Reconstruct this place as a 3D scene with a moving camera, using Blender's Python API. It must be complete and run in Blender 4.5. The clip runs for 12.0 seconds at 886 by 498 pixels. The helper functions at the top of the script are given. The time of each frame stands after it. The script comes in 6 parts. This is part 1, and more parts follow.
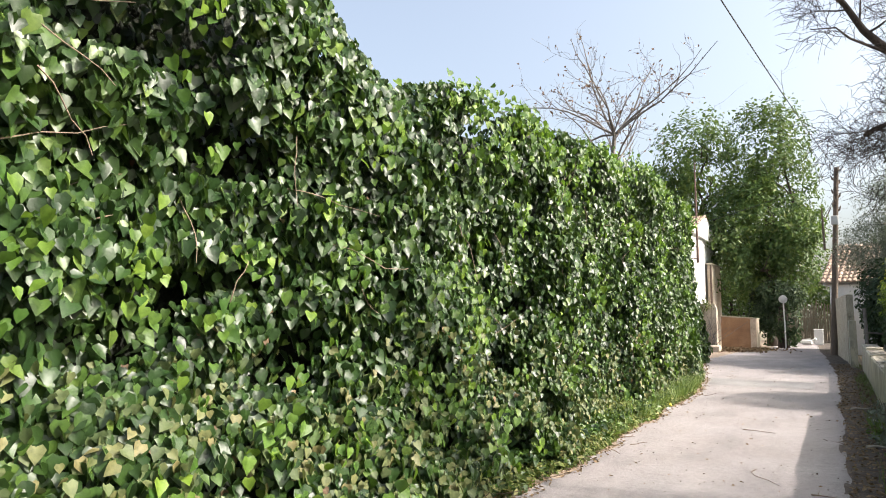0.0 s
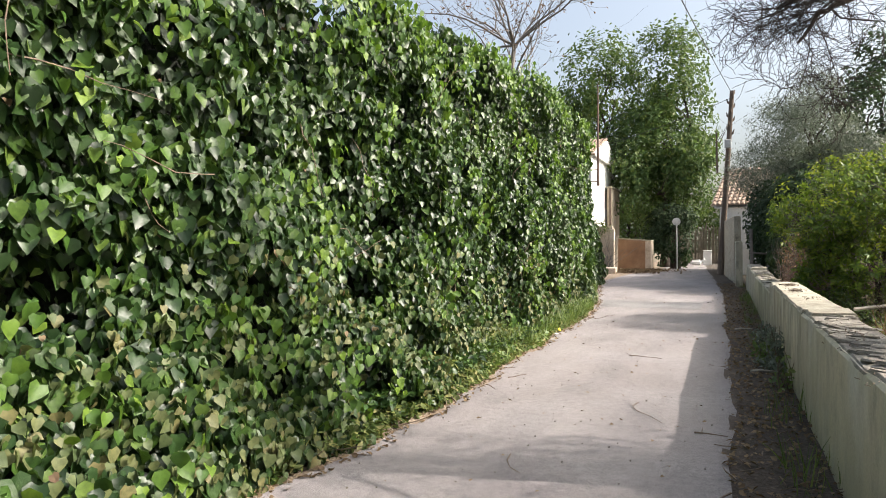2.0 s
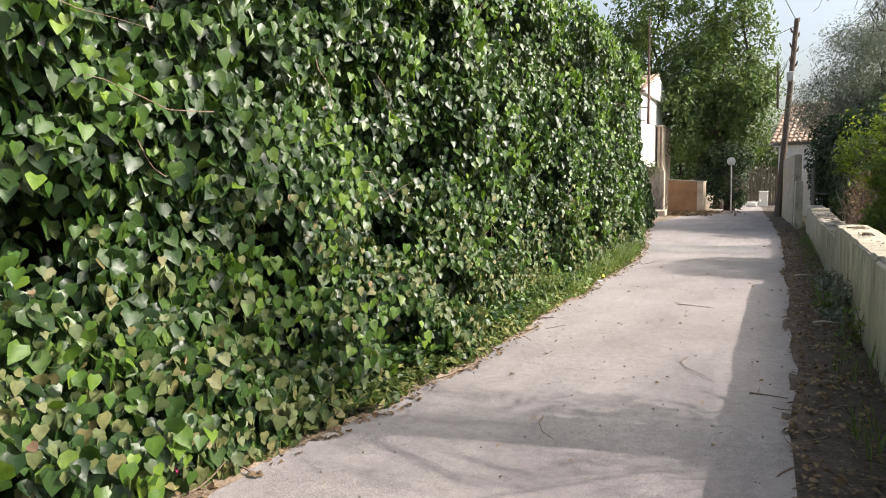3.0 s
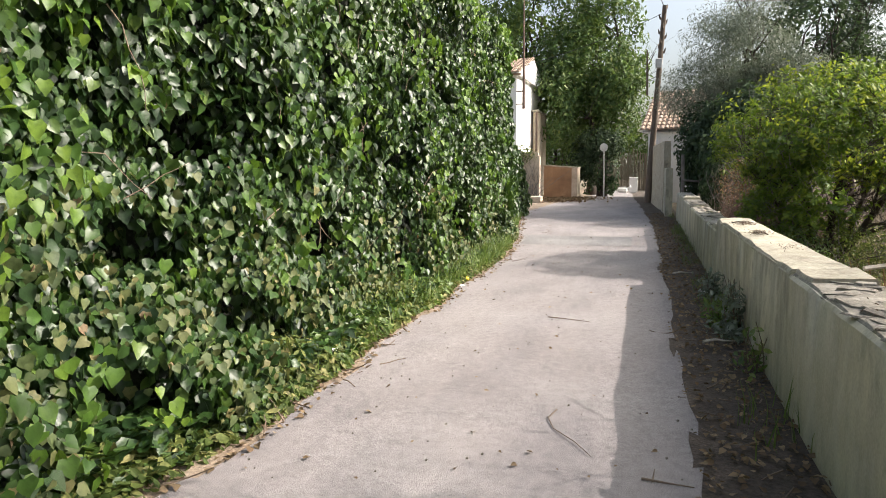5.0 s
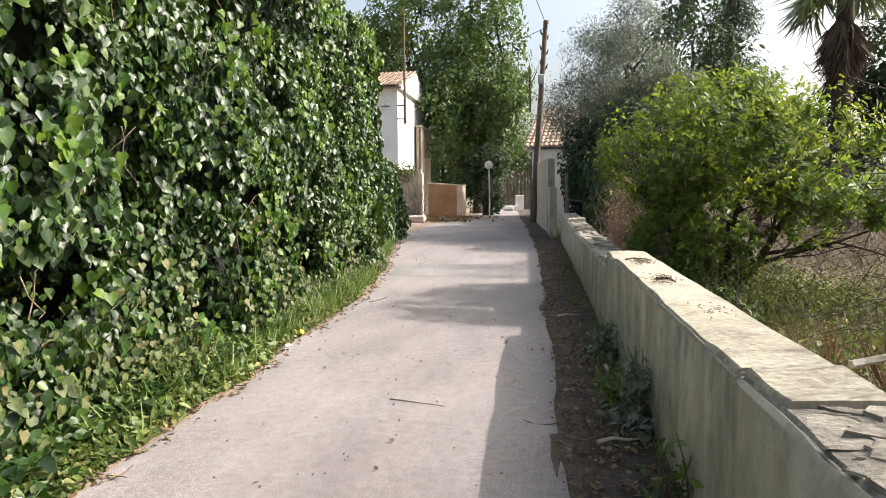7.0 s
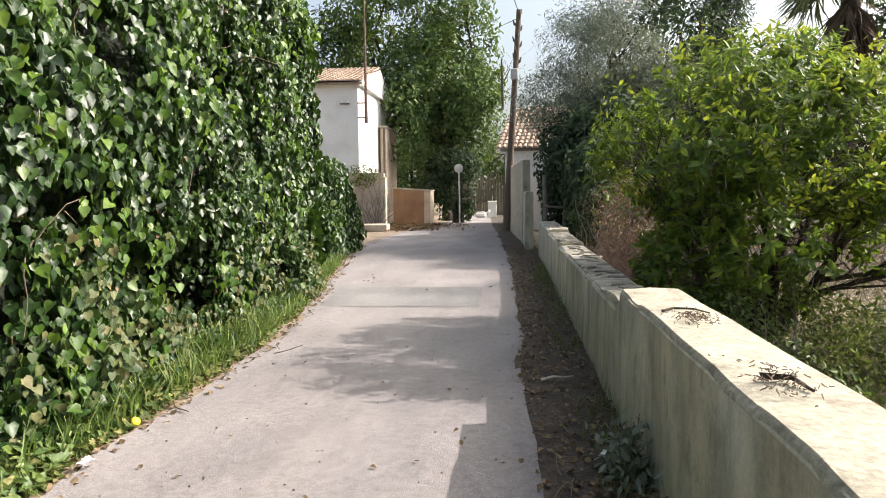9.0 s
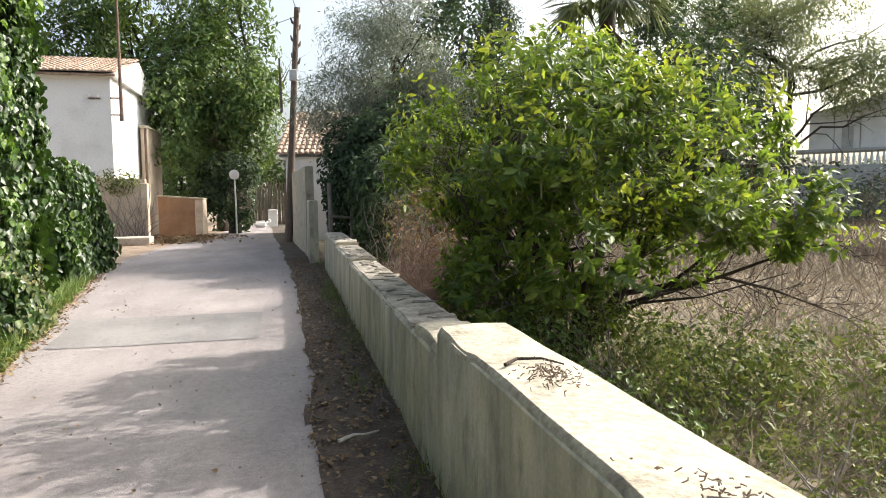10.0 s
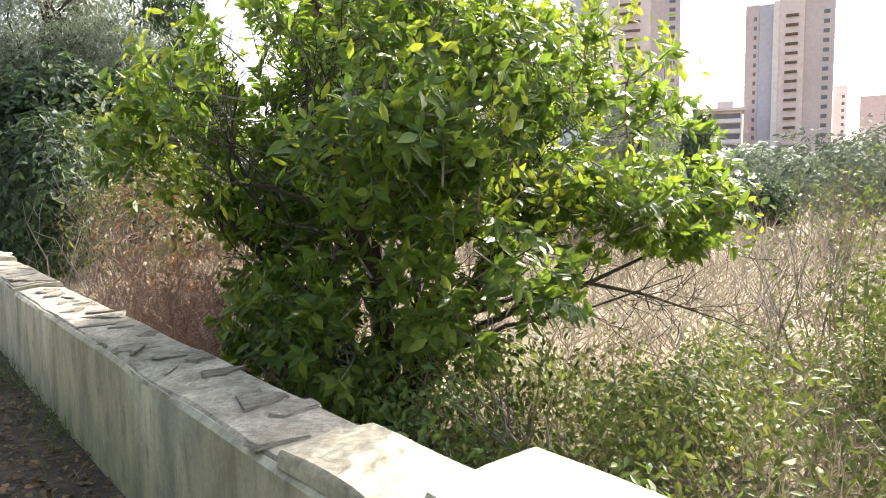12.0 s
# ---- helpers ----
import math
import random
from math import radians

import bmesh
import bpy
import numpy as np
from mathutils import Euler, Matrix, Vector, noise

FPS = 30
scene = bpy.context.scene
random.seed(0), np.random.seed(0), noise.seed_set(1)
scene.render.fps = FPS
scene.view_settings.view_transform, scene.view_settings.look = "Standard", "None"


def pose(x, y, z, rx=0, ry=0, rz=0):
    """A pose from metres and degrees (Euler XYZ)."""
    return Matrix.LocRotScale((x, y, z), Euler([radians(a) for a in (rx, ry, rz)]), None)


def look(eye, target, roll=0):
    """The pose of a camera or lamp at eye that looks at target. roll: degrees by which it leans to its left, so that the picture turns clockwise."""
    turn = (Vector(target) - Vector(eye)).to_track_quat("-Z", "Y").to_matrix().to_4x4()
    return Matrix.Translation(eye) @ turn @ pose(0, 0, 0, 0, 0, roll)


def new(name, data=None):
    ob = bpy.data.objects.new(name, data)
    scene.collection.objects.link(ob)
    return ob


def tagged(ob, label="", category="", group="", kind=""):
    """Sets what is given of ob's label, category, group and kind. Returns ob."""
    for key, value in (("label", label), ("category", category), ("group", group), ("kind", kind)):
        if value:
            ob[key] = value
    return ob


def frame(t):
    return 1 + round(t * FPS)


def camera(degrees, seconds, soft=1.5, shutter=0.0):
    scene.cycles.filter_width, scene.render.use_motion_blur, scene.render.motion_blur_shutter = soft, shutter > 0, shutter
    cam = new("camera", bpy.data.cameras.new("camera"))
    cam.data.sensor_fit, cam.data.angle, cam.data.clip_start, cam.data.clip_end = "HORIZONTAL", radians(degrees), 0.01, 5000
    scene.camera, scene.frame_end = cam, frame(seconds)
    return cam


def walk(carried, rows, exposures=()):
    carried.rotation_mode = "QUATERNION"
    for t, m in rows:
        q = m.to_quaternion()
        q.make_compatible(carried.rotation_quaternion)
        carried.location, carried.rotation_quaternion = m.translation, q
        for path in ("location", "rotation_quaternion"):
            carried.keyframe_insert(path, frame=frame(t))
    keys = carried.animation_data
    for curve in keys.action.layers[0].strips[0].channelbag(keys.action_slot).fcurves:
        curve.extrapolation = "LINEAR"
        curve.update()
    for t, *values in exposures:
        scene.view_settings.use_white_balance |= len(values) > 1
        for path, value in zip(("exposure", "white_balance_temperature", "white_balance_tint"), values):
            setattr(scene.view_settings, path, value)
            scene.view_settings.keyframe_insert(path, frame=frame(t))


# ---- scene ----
cam = camera(67.7, 12.0, soft=1.0)
PATH = [
    (0, (0.696, 3.152, 1.534), (-0.321, 4.862, 1.743), 0.2),
    (0.5, (0.734, 3.661, 1.540), (0.098, 5.546, 1.740), 0.2),
    (1, (0.67, 4.185, 1.523), (0.443, 6.165, 1.683), -0.2),
    (1.5, (0.676, 4.369, 1.536), (0.403, 6.348, 1.645), -0.5),
    (2, (0.636, 4.443, 1.494), (-0.147, 6.283, 1.477), -0.3),
    (2.5, (0.637, 4.601, 1.471), (-0.283, 6.371, 1.329), -0.3),
    (2.7, (0.622, 4.714, 1.485), (-0.297, 6.483, 1.321), -0.6),
    (4.3, (0.362, 6.014, 1.491), (-0.36, 7.863, 1.25), -0.7),
    (4.5, (0.376, 6.208, 1.527), (-0.301, 8.076, 1.291), -0.6),
    (5, (0.404, 6.727, 1.516), (-0.179, 8.626, 1.279), -0.6),
    (5.5, (0.526, 7.284, 1.539), (0.058, 9.216, 1.32), -0.5),
    (6, (0.563, 7.75, 1.547), (0.13, 9.692, 1.342), -0.5),
    (6.5, (0.585, 8.263, 1.539), (0.25, 10.226, 1.348), -0.3),
    (7, (0.525, 8.761, 1.567), (0.253, 10.734, 1.377), -0.5),
    (7.2, (0.491, 8.966, 1.542), (0.224, 10.939, 1.354), -0.4),
    (8.8, (0.508, 11.132, 1.519), (0.266, 13.11, 1.347), 0.2),
    (9, (0.54, 11.357, 1.53), (0.345, 13.34, 1.357), -0.6),
    (9.5, (0.524, 11.976, 1.505), (0.441, 13.968, 1.341), -0.1),
    (10, (0.538, 12.461, 1.553), (0.988, 14.404, 1.397), -0.5),
    (10.5, (0.539, 12.965, 1.586), (1.268, 14.821, 1.425), -1.0),
    (11, (0.517, 13.546, 1.577), (1.37, 15.347, 1.408), -1.1),
    (11.3, (0.529, 13.865, 1.562), (1.653, 15.51, 1.381), -1.4),
    (11.5, (0.537, 14.153, 1.634), (1.833, 15.663, 1.432), -0.5),
    (11.6, (0.518, 14.296, 1.619), (1.829, 15.793, 1.418), -0.5),
    (12, (0.424, 14.761, 1.541), (1.726, 16.267, 1.348), -1.0),
]
EXPOSURES = [(0, 0.74, 6500, 14), (1, 0.58, 6500, 14), (2, 0.5, 6500, 14), (9.5, 0.54, 6500, 14), (10.5, 1.0, 6500, 13), (11.5, 1.42, 6500, 14), (12, 1.48, 6500, 14)]
walk(cam, [(t, look(eye, target, roll)) for t, eye, target, roll in PATH], EXPOSURES)

# ---- light ----
SUN_AZ, SUN_EL = 75.0, 37.8
world = bpy.data.worlds.new("sky")
scene.world = world
world.use_nodes = True
wn = world.node_tree
sky = wn.nodes.new("ShaderNodeTexSky")
sky.sky_type, sky.sun_disc = "NISHITA", False
sky.sun_elevation, sky.sun_rotation = radians(SUN_EL), radians(SUN_AZ)
sky.air_density, sky.dust_density, sky.ozone_density = 1.0, 7.0, 0.0
wn.nodes["Background"].inputs[1].default_value = 0.15
pale = wn.nodes.new("ShaderNodeHueSaturation")
pale.inputs["Saturation"].default_value = 0.7
pale.inputs["Value"].default_value = 1.42
wn.links.new(sky.outputs[0], pale.inputs["Color"])
haze = wn.nodes.new("ShaderNodeMixRGB")
haze.blend_type = "MULTIPLY"
haze.inputs[0].default_value, haze.inputs[2].default_value = 1.0, (0.97, 1.035, 1.03, 1)
wn.links.new(pale.outputs[0], haze.inputs[1])
wn.links.new(haze.outputs[0], wn.nodes["Background"].inputs[0])
sun = new("sun", bpy.data.lights.new("sun", "SUN"))
sun.data.energy, sun.data.angle, sun.data.color = 5.0, radians(0.5), (1, 0.94, 0.84)
az, el = radians(SUN_AZ), radians(SUN_EL)
SUN_TO = Vector((-math.sin(az) * math.cos(el), -math.cos(az) * math.cos(el), -math.sin(el)))
sun.matrix_world = look((0, 0, 30), Vector((0, 0, 30)) + SUN_TO)

rng = np.random.default_rng(7)


# ---- materials ----
def nodes_of(name, rough=0.8, metal=0.0):
    m = bpy.data.materials.new(name)
    m.use_nodes = True
    nt = m.node_tree
    b = nt.nodes["Principled BSDF"]
    b.inputs["Roughness"].default_value, b.inputs["Metallic"].default_value = rough, metal
    return m, nt, b


def ramp(nt, fac, stops):
    r = nt.nodes.new("ShaderNodeValToRGB")
    el_ = r.color_ramp.elements
    while len(el_) < len(stops):
        el_.new(0.5)
    for e_, (p, c) in zip(el_, stops):
        e_.position, e_.color = p, (*c, 1)
    nt.links.new(fac, r.inputs[0])
    return r.outputs[0]


def noise_tex(nt, scale, detail=4.0, stretch=(1, 1, 1), rough=0.55):
    co, mp, n = (nt.nodes.new(k) for k in ("ShaderNodeTexCoord", "ShaderNodeMapping", "ShaderNodeTexNoise"))
    mp.inputs["Scale"].default_value = stretch
    n.inputs["Scale"].default_value, n.inputs["Detail"].default_value, n.inputs["Roughness"].default_value = scale, detail, rough
    nt.links.new(co.outputs["Object"], mp.inputs[0])
    nt.links.new(mp.outputs[0], n.inputs["Vector"])
    return n.outputs[0]


def mix(nt, fac, a, b, kind="MIX"):
    m = nt.nodes.new("ShaderNodeMix")
    m.data_type, m.blend_type = "RGBA", kind
    for sock, v in ((m.inputs[0], fac), (m.inputs[6], a), (m.inputs[7], b)):
        if isinstance(v, (int, float)):
            sock.default_value = v
        elif isinstance(v, tuple):
            sock.default_value = (*v, 1)
        else:
            nt.links.new(v, sock)
    return m.outputs[2]


def bump(nt, b, height, strength, dist):
    n = nt.nodes.new("ShaderNodeBump")
    n.inputs["Strength"].default_value, n.inputs["Distance"].default_value = strength, dist
    nt.links.new(height, n.inputs["Height"])
    nt.links.new(n.outputs[0], b.inputs["Normal"])


def surface(name, stops, scale, fine, rough=0.85, relief=0.01, stretch=(1, 1, 1), grain=0.25, each=0.0):
    """A weathered surface: broad stains from a ramp, fine grain multiplied on top, relief from both."""
    m, nt, b = nodes_of(name, rough)
    broad, small = noise_tex(nt, scale, 5, stretch), noise_tex(nt, fine, 6, stretch)
    c = ramp(nt, broad, stops)
    g = ramp(nt, small, [(0.3, (1 - grain,) * 3), (0.7, (1 + grain * 0.4,) * 3)])
    c = mix(nt, 1.0, c, g, "MULTIPLY")
    if each:
        oi = nt.nodes.new("ShaderNodeObjectInfo")
        c = mix(nt, 1.0, c, ramp(nt, oi.outputs["Random"], [(0, (1 - each,) * 3), (1, (1 + each * 0.3,) * 3)]), "MULTIPLY")
    nt.links.new(c, b.inputs["Base Color"])
    bump(nt, b, small, 0.6, relief)
    return m


def leafy(name, stops, rough=0.4, glow=0.35, tint=(0.25, 0.45, 0.04), patch=0.0, patch_col=(0.2, 0.3, 0.04), patch_scale=0.9, spec=0.5):
    """Leaves: each island its own shade, light shining through, patches of young or dry growth."""
    m, nt, b = nodes_of(name, rough)
    b.inputs["Specular IOR Level"].default_value = spec
    geo = nt.nodes.new("ShaderNodeNewGeometry")
    c = ramp(nt, geo.outputs["Random Per Island"], stops)
    if patch:
        p = ramp(nt, noise_tex(nt, patch_scale, 3), [(0.5, (0, 0, 0)), (0.68, (patch,) * 3)])
        c = mix(nt, p, c, patch_col)
    c = mix(nt, 1.0, c, ramp(nt, noise_tex(nt, 28, 3, (1, 1, 1), 0.6), [(0.35, (0.72, 0.74, 0.72)), (0.5, (1.0, 1.0, 1.0)), (0.68, (1.2, 1.16, 1.1))]), "MULTIPLY")
    nt.links.new(c, b.inputs["Base Color"])
    bump(nt, b, noise_tex(nt, 45, 3), 0.4, 0.006)
    t = nt.nodes.new("ShaderNodeBsdfTranslucent")
    nt.links.new(mix(nt, 0.55, c, tint), t.inputs[0])
    mx = nt.nodes.new("ShaderNodeMixShader")
    mx.inputs[0].default_value = glow
    nt.links.new(b.outputs[0], mx.inputs[1])
    nt.links.new(t.outputs[0], mx.inputs[2])
    nt.links.new(mx.outputs[0], nt.nodes["Material Output"].inputs[0])
    return m


M = {}
M["asphalt"] = surface("asphalt", [(0.3, (0.25, 0.222, 0.215)), (0.55, (0.31, 0.279, 0.271)), (0.75, (0.35, 0.318, 0.306))], 0.7, 160, 0.85, 0.008, grain=0.6)
M["patch"] = surface("asphalt_patch", [(0.3, (0.20, 0.19, 0.185)), (0.55, (0.25, 0.24, 0.235)), (0.75, (0.29, 0.28, 0.27))], 0.9, 160, 0.85, 0.008, grain=0.6)
for key in ("asphalt", "patch"):
    nt = M[key].node_tree
    b = nt.nodes["Principled BSDF"]
    old = b.inputs["Base Color"].links[0].from_socket
    mott = ramp(nt, noise_tex(nt, 14, 10, (1, 1, 1), 0.85), [(0.34, (0.70, 0.70, 0.71)), (0.5, (0.98, 0.985, 1.0)), (0.66, (1.2, 1.2, 1.2))])
    worn = ramp(nt, noise_tex(nt, 2.2, 4, (1, 0.25, 1), 0.6), [(0.35, (0.86, 0.86, 0.87)), (0.6, (1.04, 1.03, 1.02))])
    nt.links.new(mix(nt, 1.0, mix(nt, 1.0, old, mott, "MULTIPLY"), worn, "MULTIPLY"), b.inputs["Base Color"])
M["soil"] = surface("soil", [(0.3, (0.05, 0.037, 0.028)), (0.6, (0.095, 0.072, 0.054)), (0.8, (0.17, 0.135, 0.10))], 5, 40, 0.95, 0.03, grain=0.5)
M["field"] = surface("field_soil", [(0.3, (0.10, 0.085, 0.05)), (0.55, (0.20, 0.16, 0.10)), (0.8, (0.30, 0.25, 0.16))], 0.6, 14, 0.95, 0.03, grain=0.5)
M["litter"] = surface("sandy_litter", [(0.3, (0.20, 0.14, 0.09)), (0.6, (0.34, 0.26, 0.19)), (0.8, (0.45, 0.37, 0.29))], 4, 50, 0.95, 0.02, grain=0.45)
M["stucco"] = None
M["coping"] = surface("cement_coping", [(0.3, (0.220, 0.198, 0.150)), (0.42, (0.370, 0.334, 0.255)), (0.6, (0.440, 0.405, 0.312)), (0.75, (0.475, 0.440, 0.352))], 4.5, 30, 0.9, 0.015, grain=0.35)
M["stone"] = surface("wall_stone", [(0.3, (0.180, 0.162, 0.132)), (0.55, (0.372, 0.336, 0.276)), (0.8, (0.564, 0.516, 0.432))], 6, 40, 0.95, 0.02, grain=0.35, each=0.45)
M["whitewash"] = surface("whitewash", [(0.25, (0.62, 0.61, 0.58)), (0.5, (0.80, 0.79, 0.77)), (0.8, (0.84, 0.83, 0.81))], 0.8, 18, 0.9, 0.01, grain=0.1)
M["beige"] = surface("beige_render", [(0.25, (0.36, 0.29, 0.21)), (0.55, (0.55, 0.46, 0.36)), (0.8, (0.62, 0.55, 0.46))], 1.4, 22, 0.9, 0.015, grain=0.25)
M["ochre"] = surface("ochre_render", [(0.25, (0.20, 0.115, 0.065)), (0.55, (0.31, 0.18, 0.10)), (0.8, (0.40, 0.26, 0.155))], 1.6, 25, 0.9, 0.01, grain=0.25)
M["tile"] = surface("roof_tile", [(0.25, (0.17, 0.11, 0.08)), (0.5, (0.36, 0.26, 0.19)), (0.78, (0.54, 0.45, 0.36))], 3.5, 12, 0.9, 0.01, grain=0.35)
M["bark"] = surface("bark", [(0.3, (0.03, 0.022, 0.017)), (0.6, (0.065, 0.048, 0.037)), (0.8, (0.11, 0.085, 0.067))], 6, 30, 0.95, 0.05, (1, 1, 0.25), 0.5)
M["twig"] = surface("dry_twig", [(0.3, (0.115, 0.081, 0.055)), (0.6, (0.218, 0.161, 0.115)), (0.8, (0.322, 0.253, 0.190))], 5, 30, 0.9, 0.01, grain=0.35)
M["redtwig"] = surface("red_twig", [(0.3, (0.101, 0.063, 0.051)), (0.6, (0.196, 0.128, 0.101)), (0.8, (0.284, 0.203, 0.155))], 3, 20, 0.9, 0.01, grain=0.35)
M["greytwig"] = surface("grey_twig", [(0.3, (0.12, 0.105, 0.095)), (0.7, (0.24, 0.22, 0.20))], 4, 25, 0.9, 0.01, grain=0.3)
M["bleached"] = surface("bleached_wood", [(0.3, (0.45, 0.40, 0.33)), (0.7, (0.68, 0.63, 0.55))], 5, 40, 0.85, 0.01, grain=0.2)
M["pole"] = surface("pole_wood", [(0.3, (0.08, 0.06, 0.045)), (0.7, (0.17, 0.13, 0.10))], 3, 30, 0.9, 0.01, (1, 1, 0.15), 0.4)
M["rust"] = surface("rusty_iron", [(0.3, (0.10, 0.06, 0.045)), (0.7, (0.20, 0.13, 0.10))], 5, 40, 0.8, 0.004, grain=0.35)
M["white"] = surface("white_plastic", [(0.3, (0.70, 0.70, 0.68)), (0.7, (0.82, 0.82, 0.80))], 4, 30, 0.5, 0.002, grain=0.06)
M["grey"] = surface("grey_metal", [(0.3, (0.38, 0.38, 0.37)), (0.7, (0.52, 0.52, 0.50))], 4, 30, 0.55, 0.002, grain=0.12)
M["black"] = surface("black_cable", [(0.3, (0.02, 0.02, 0.02)), (0.7, (0.04, 0.04, 0.04))], 5, 40, 0.6, 0.001)
M["dark"] = surface("dark_interior", [(0.3, (0.03, 0.028, 0.025)), (0.7, (0.06, 0.055, 0.05))], 2, 20, 0.7, 0.004)
M["lemon"] = surface("lemon_peel", [(0.3, (0.70, 0.52, 0.03)), (0.7, (0.80, 0.64, 0.06))], 20, 150, 0.45, 0.002, grain=0.08)
M["pink"] = surface("pink_petal", [(0.3, (0.62, 0.03, 0.16)), (0.7, (0.75, 0.08, 0.25))], 20, 80, 0.6, 0.002, grain=0.1)
M["blue"] = surface("blue_plastic", [(0.3, (0.20, 0.22, 0.42)), (0.7, (0.40, 0.42, 0.60))], 12, 60, 0.4, 0.002, grain=0.1)
M["brick_tower"] = surface("pink_facade", [(0.3, (0.66, 0.53, 0.50)), (0.7, (0.76, 0.63, 0.59))], 0.05, 0.8, 0.9, 0.02, grain=0.12)
# Brown and slate are lightened to put the missing haze into the colour.
M["brown_tower"] = surface("haze_paled_brown_facade", [(0.3, (0.50, 0.41, 0.40)), (0.7, (0.60, 0.50, 0.48))], 0.05, 0.8, 0.9, 0.02, grain=0.12)
M["blue_tower"] = surface("haze_paled_slate_facade", [(0.3, (0.44, 0.42, 0.46)), (0.7, (0.54, 0.52, 0.56))], 0.05, 0.8, 0.9, 0.02, grain=0.12)
M["pale_tower"] = surface("pale_facade", [(0.3, (0.66, 0.60, 0.57)), (0.7, (0.76, 0.70, 0.66))], 0.05, 0.8, 0.9, 0.02, grain=0.1)
M["window"] = surface("window_pane", [(0.3, (0.10, 0.09, 0.10)), (0.7, (0.22, 0.20, 0.21))], 0.3, 4, 0.25, 0.001, grain=0.1)

m, nt, b = nodes_of("limewashed_stucco", 0.9)
broad, streak, fine, spots = noise_tex(nt, 0.9, 5), noise_tex(nt, 2.4, 6, (1, 1, 0.22), 0.65), noise_tex(nt, 60, 5), noise_tex(nt, 2.6, 8, (1, 1, 0.6), 0.7)
c = ramp(nt, broad, [(0.3, (0.44, 0.40, 0.29)), (0.55, (0.58, 0.53, 0.39)), (0.75, (0.64, 0.59, 0.455))])
zone = ramp(nt, noise_tex(nt, 0.45, 3), [(0.4, (0.12,) * 3), (0.62, (1, 1, 1))])
gp, sx, far_ = nt.nodes.new("ShaderNodeNewGeometry"), nt.nodes.new("ShaderNodeSeparateXYZ"), nt.nodes.new("ShaderNodeMapRange")
nt.links.new(gp.outputs["Position"], sx.inputs[0])
nt.links.new(sx.outputs["Y"], far_.inputs[0])
far_.inputs[1].default_value, far_.inputs[2].default_value, far_.inputs[3].default_value, far_.inputs[4].default_value = 10.5, 14.0, 0.0, 0.9
zone = mix(nt, far_.outputs[0], zone, (1.0, 1.0, 1.0))
c = mix(nt, mix(nt, 1.0, ramp(nt, streak, [(0.42, (0, 0, 0)), (0.66, (0.85,) * 3)]), zone, "MULTIPLY"), c, (0.22, 0.21, 0.175))
blot = noise_tex(nt, 7, 8, (1, 1, 0.5), 0.7)
c = mix(nt, mix(nt, 1.0, ramp(nt, blot, [(0.48, (0, 0, 0)), (0.66, (0.75,) * 3)]), zone, "MULTIPLY"), c, (0.20, 0.19, 0.155))
c = mix(nt, ramp(nt, spots, [(0.5, (0, 0, 0)), (0.8, (0.6,) * 3)]), c, (0.68, 0.67, 0.61))
c = mix(nt, 1.0, c, ramp(nt, fine, [(0.3, (0.85,) * 3), (0.7, (1.05,) * 3)]), "MULTIPLY")
nt.links.new(c, b.inputs["Base Color"])
bump(nt, b, spots, 0.5, 0.012)
M["stucco"] = m

M["ivy"] = leafy("ivy_leaf", [(0.0, (0.009, 0.022, 0.007)), (0.35, (0.018, 0.043, 0.011)), (0.7, (0.031, 0.067, 0.014)), (0.92, (0.052, 0.095, 0.017)), (1.0, (0.092, 0.140, 0.027))], 0.38, 0.12, (0.14, 0.28, 0.025), 0.3, (0.05, 0.085, 0.016), 0.8, 0.36)
M["ivy_young"] = leafy("young_ivy_leaf", [(0.0, (0.032, 0.077, 0.013)), (0.6, (0.068, 0.131, 0.018)), (1.0, (0.126, 0.198, 0.023))], 0.45, 0.25, (0.22, 0.40, 0.035), spec=0.3)
M["ivy_pale"] = leafy("yellowing_ivy_leaf", [(0.0, (0.045, 0.068, 0.026)), (0.45, (0.085, 0.11, 0.042)), (0.8, (0.12, 0.13, 0.05)), (1.0, (0.15, 0.13, 0.055))], 0.55, 0.18, (0.2, 0.25, 0.05), spec=0.3)
M["ivy_dry"] = leafy("dry_leaf", [(0.0, (0.09, 0.055, 0.03)), (0.5, (0.16, 0.105, 0.055)), (1.0, (0.26, 0.19, 0.11))], 0.8, 0.2, (0.3, 0.2, 0.08))
# Near-black colour stands in for the shade behind the ivy leaves.
M["core"] = surface("inner_ivy_shade", [(0.3, (0.006, 0.009, 0.005)), (0.6, (0.014, 0.018, 0.009)), (0.8, (0.03, 0.026, 0.016))], 7, 30, 0.95, 0.05, grain=0.5)
M["citrus"] = leafy("citrus_leaf", [(0.0, (0.040, 0.082, 0.018)), (0.45, (0.082, 0.142, 0.024)), (0.85, (0.140, 0.205, 0.030)), (1.0, (0.24, 0.28, 0.042))], 0.46, 0.4, (0.27, 0.40, 0.035), 0.4, (0.16, 0.205, 0.028), 0.7, 0.34)
M["citrus_young"] = leafy("young_citrus_leaf", [(0.0, (0.12, 0.18, 0.02)), (1.0, (0.27, 0.30, 0.035))], 0.5, 0.38, (0.40, 0.48, 0.04), spec=0.3)
# Greyed greens: distance haze is put into the leaf colour.
M["scrub"] = leafy("haze_greyed_scrub_leaf", [(0.0, (0.055, 0.070, 0.050)), (0.6, (0.090, 0.110, 0.080)), (1.0, (0.14, 0.16, 0.12))], 0.75, 0.2, (0.18, 0.21, 0.13), spec=0.1)
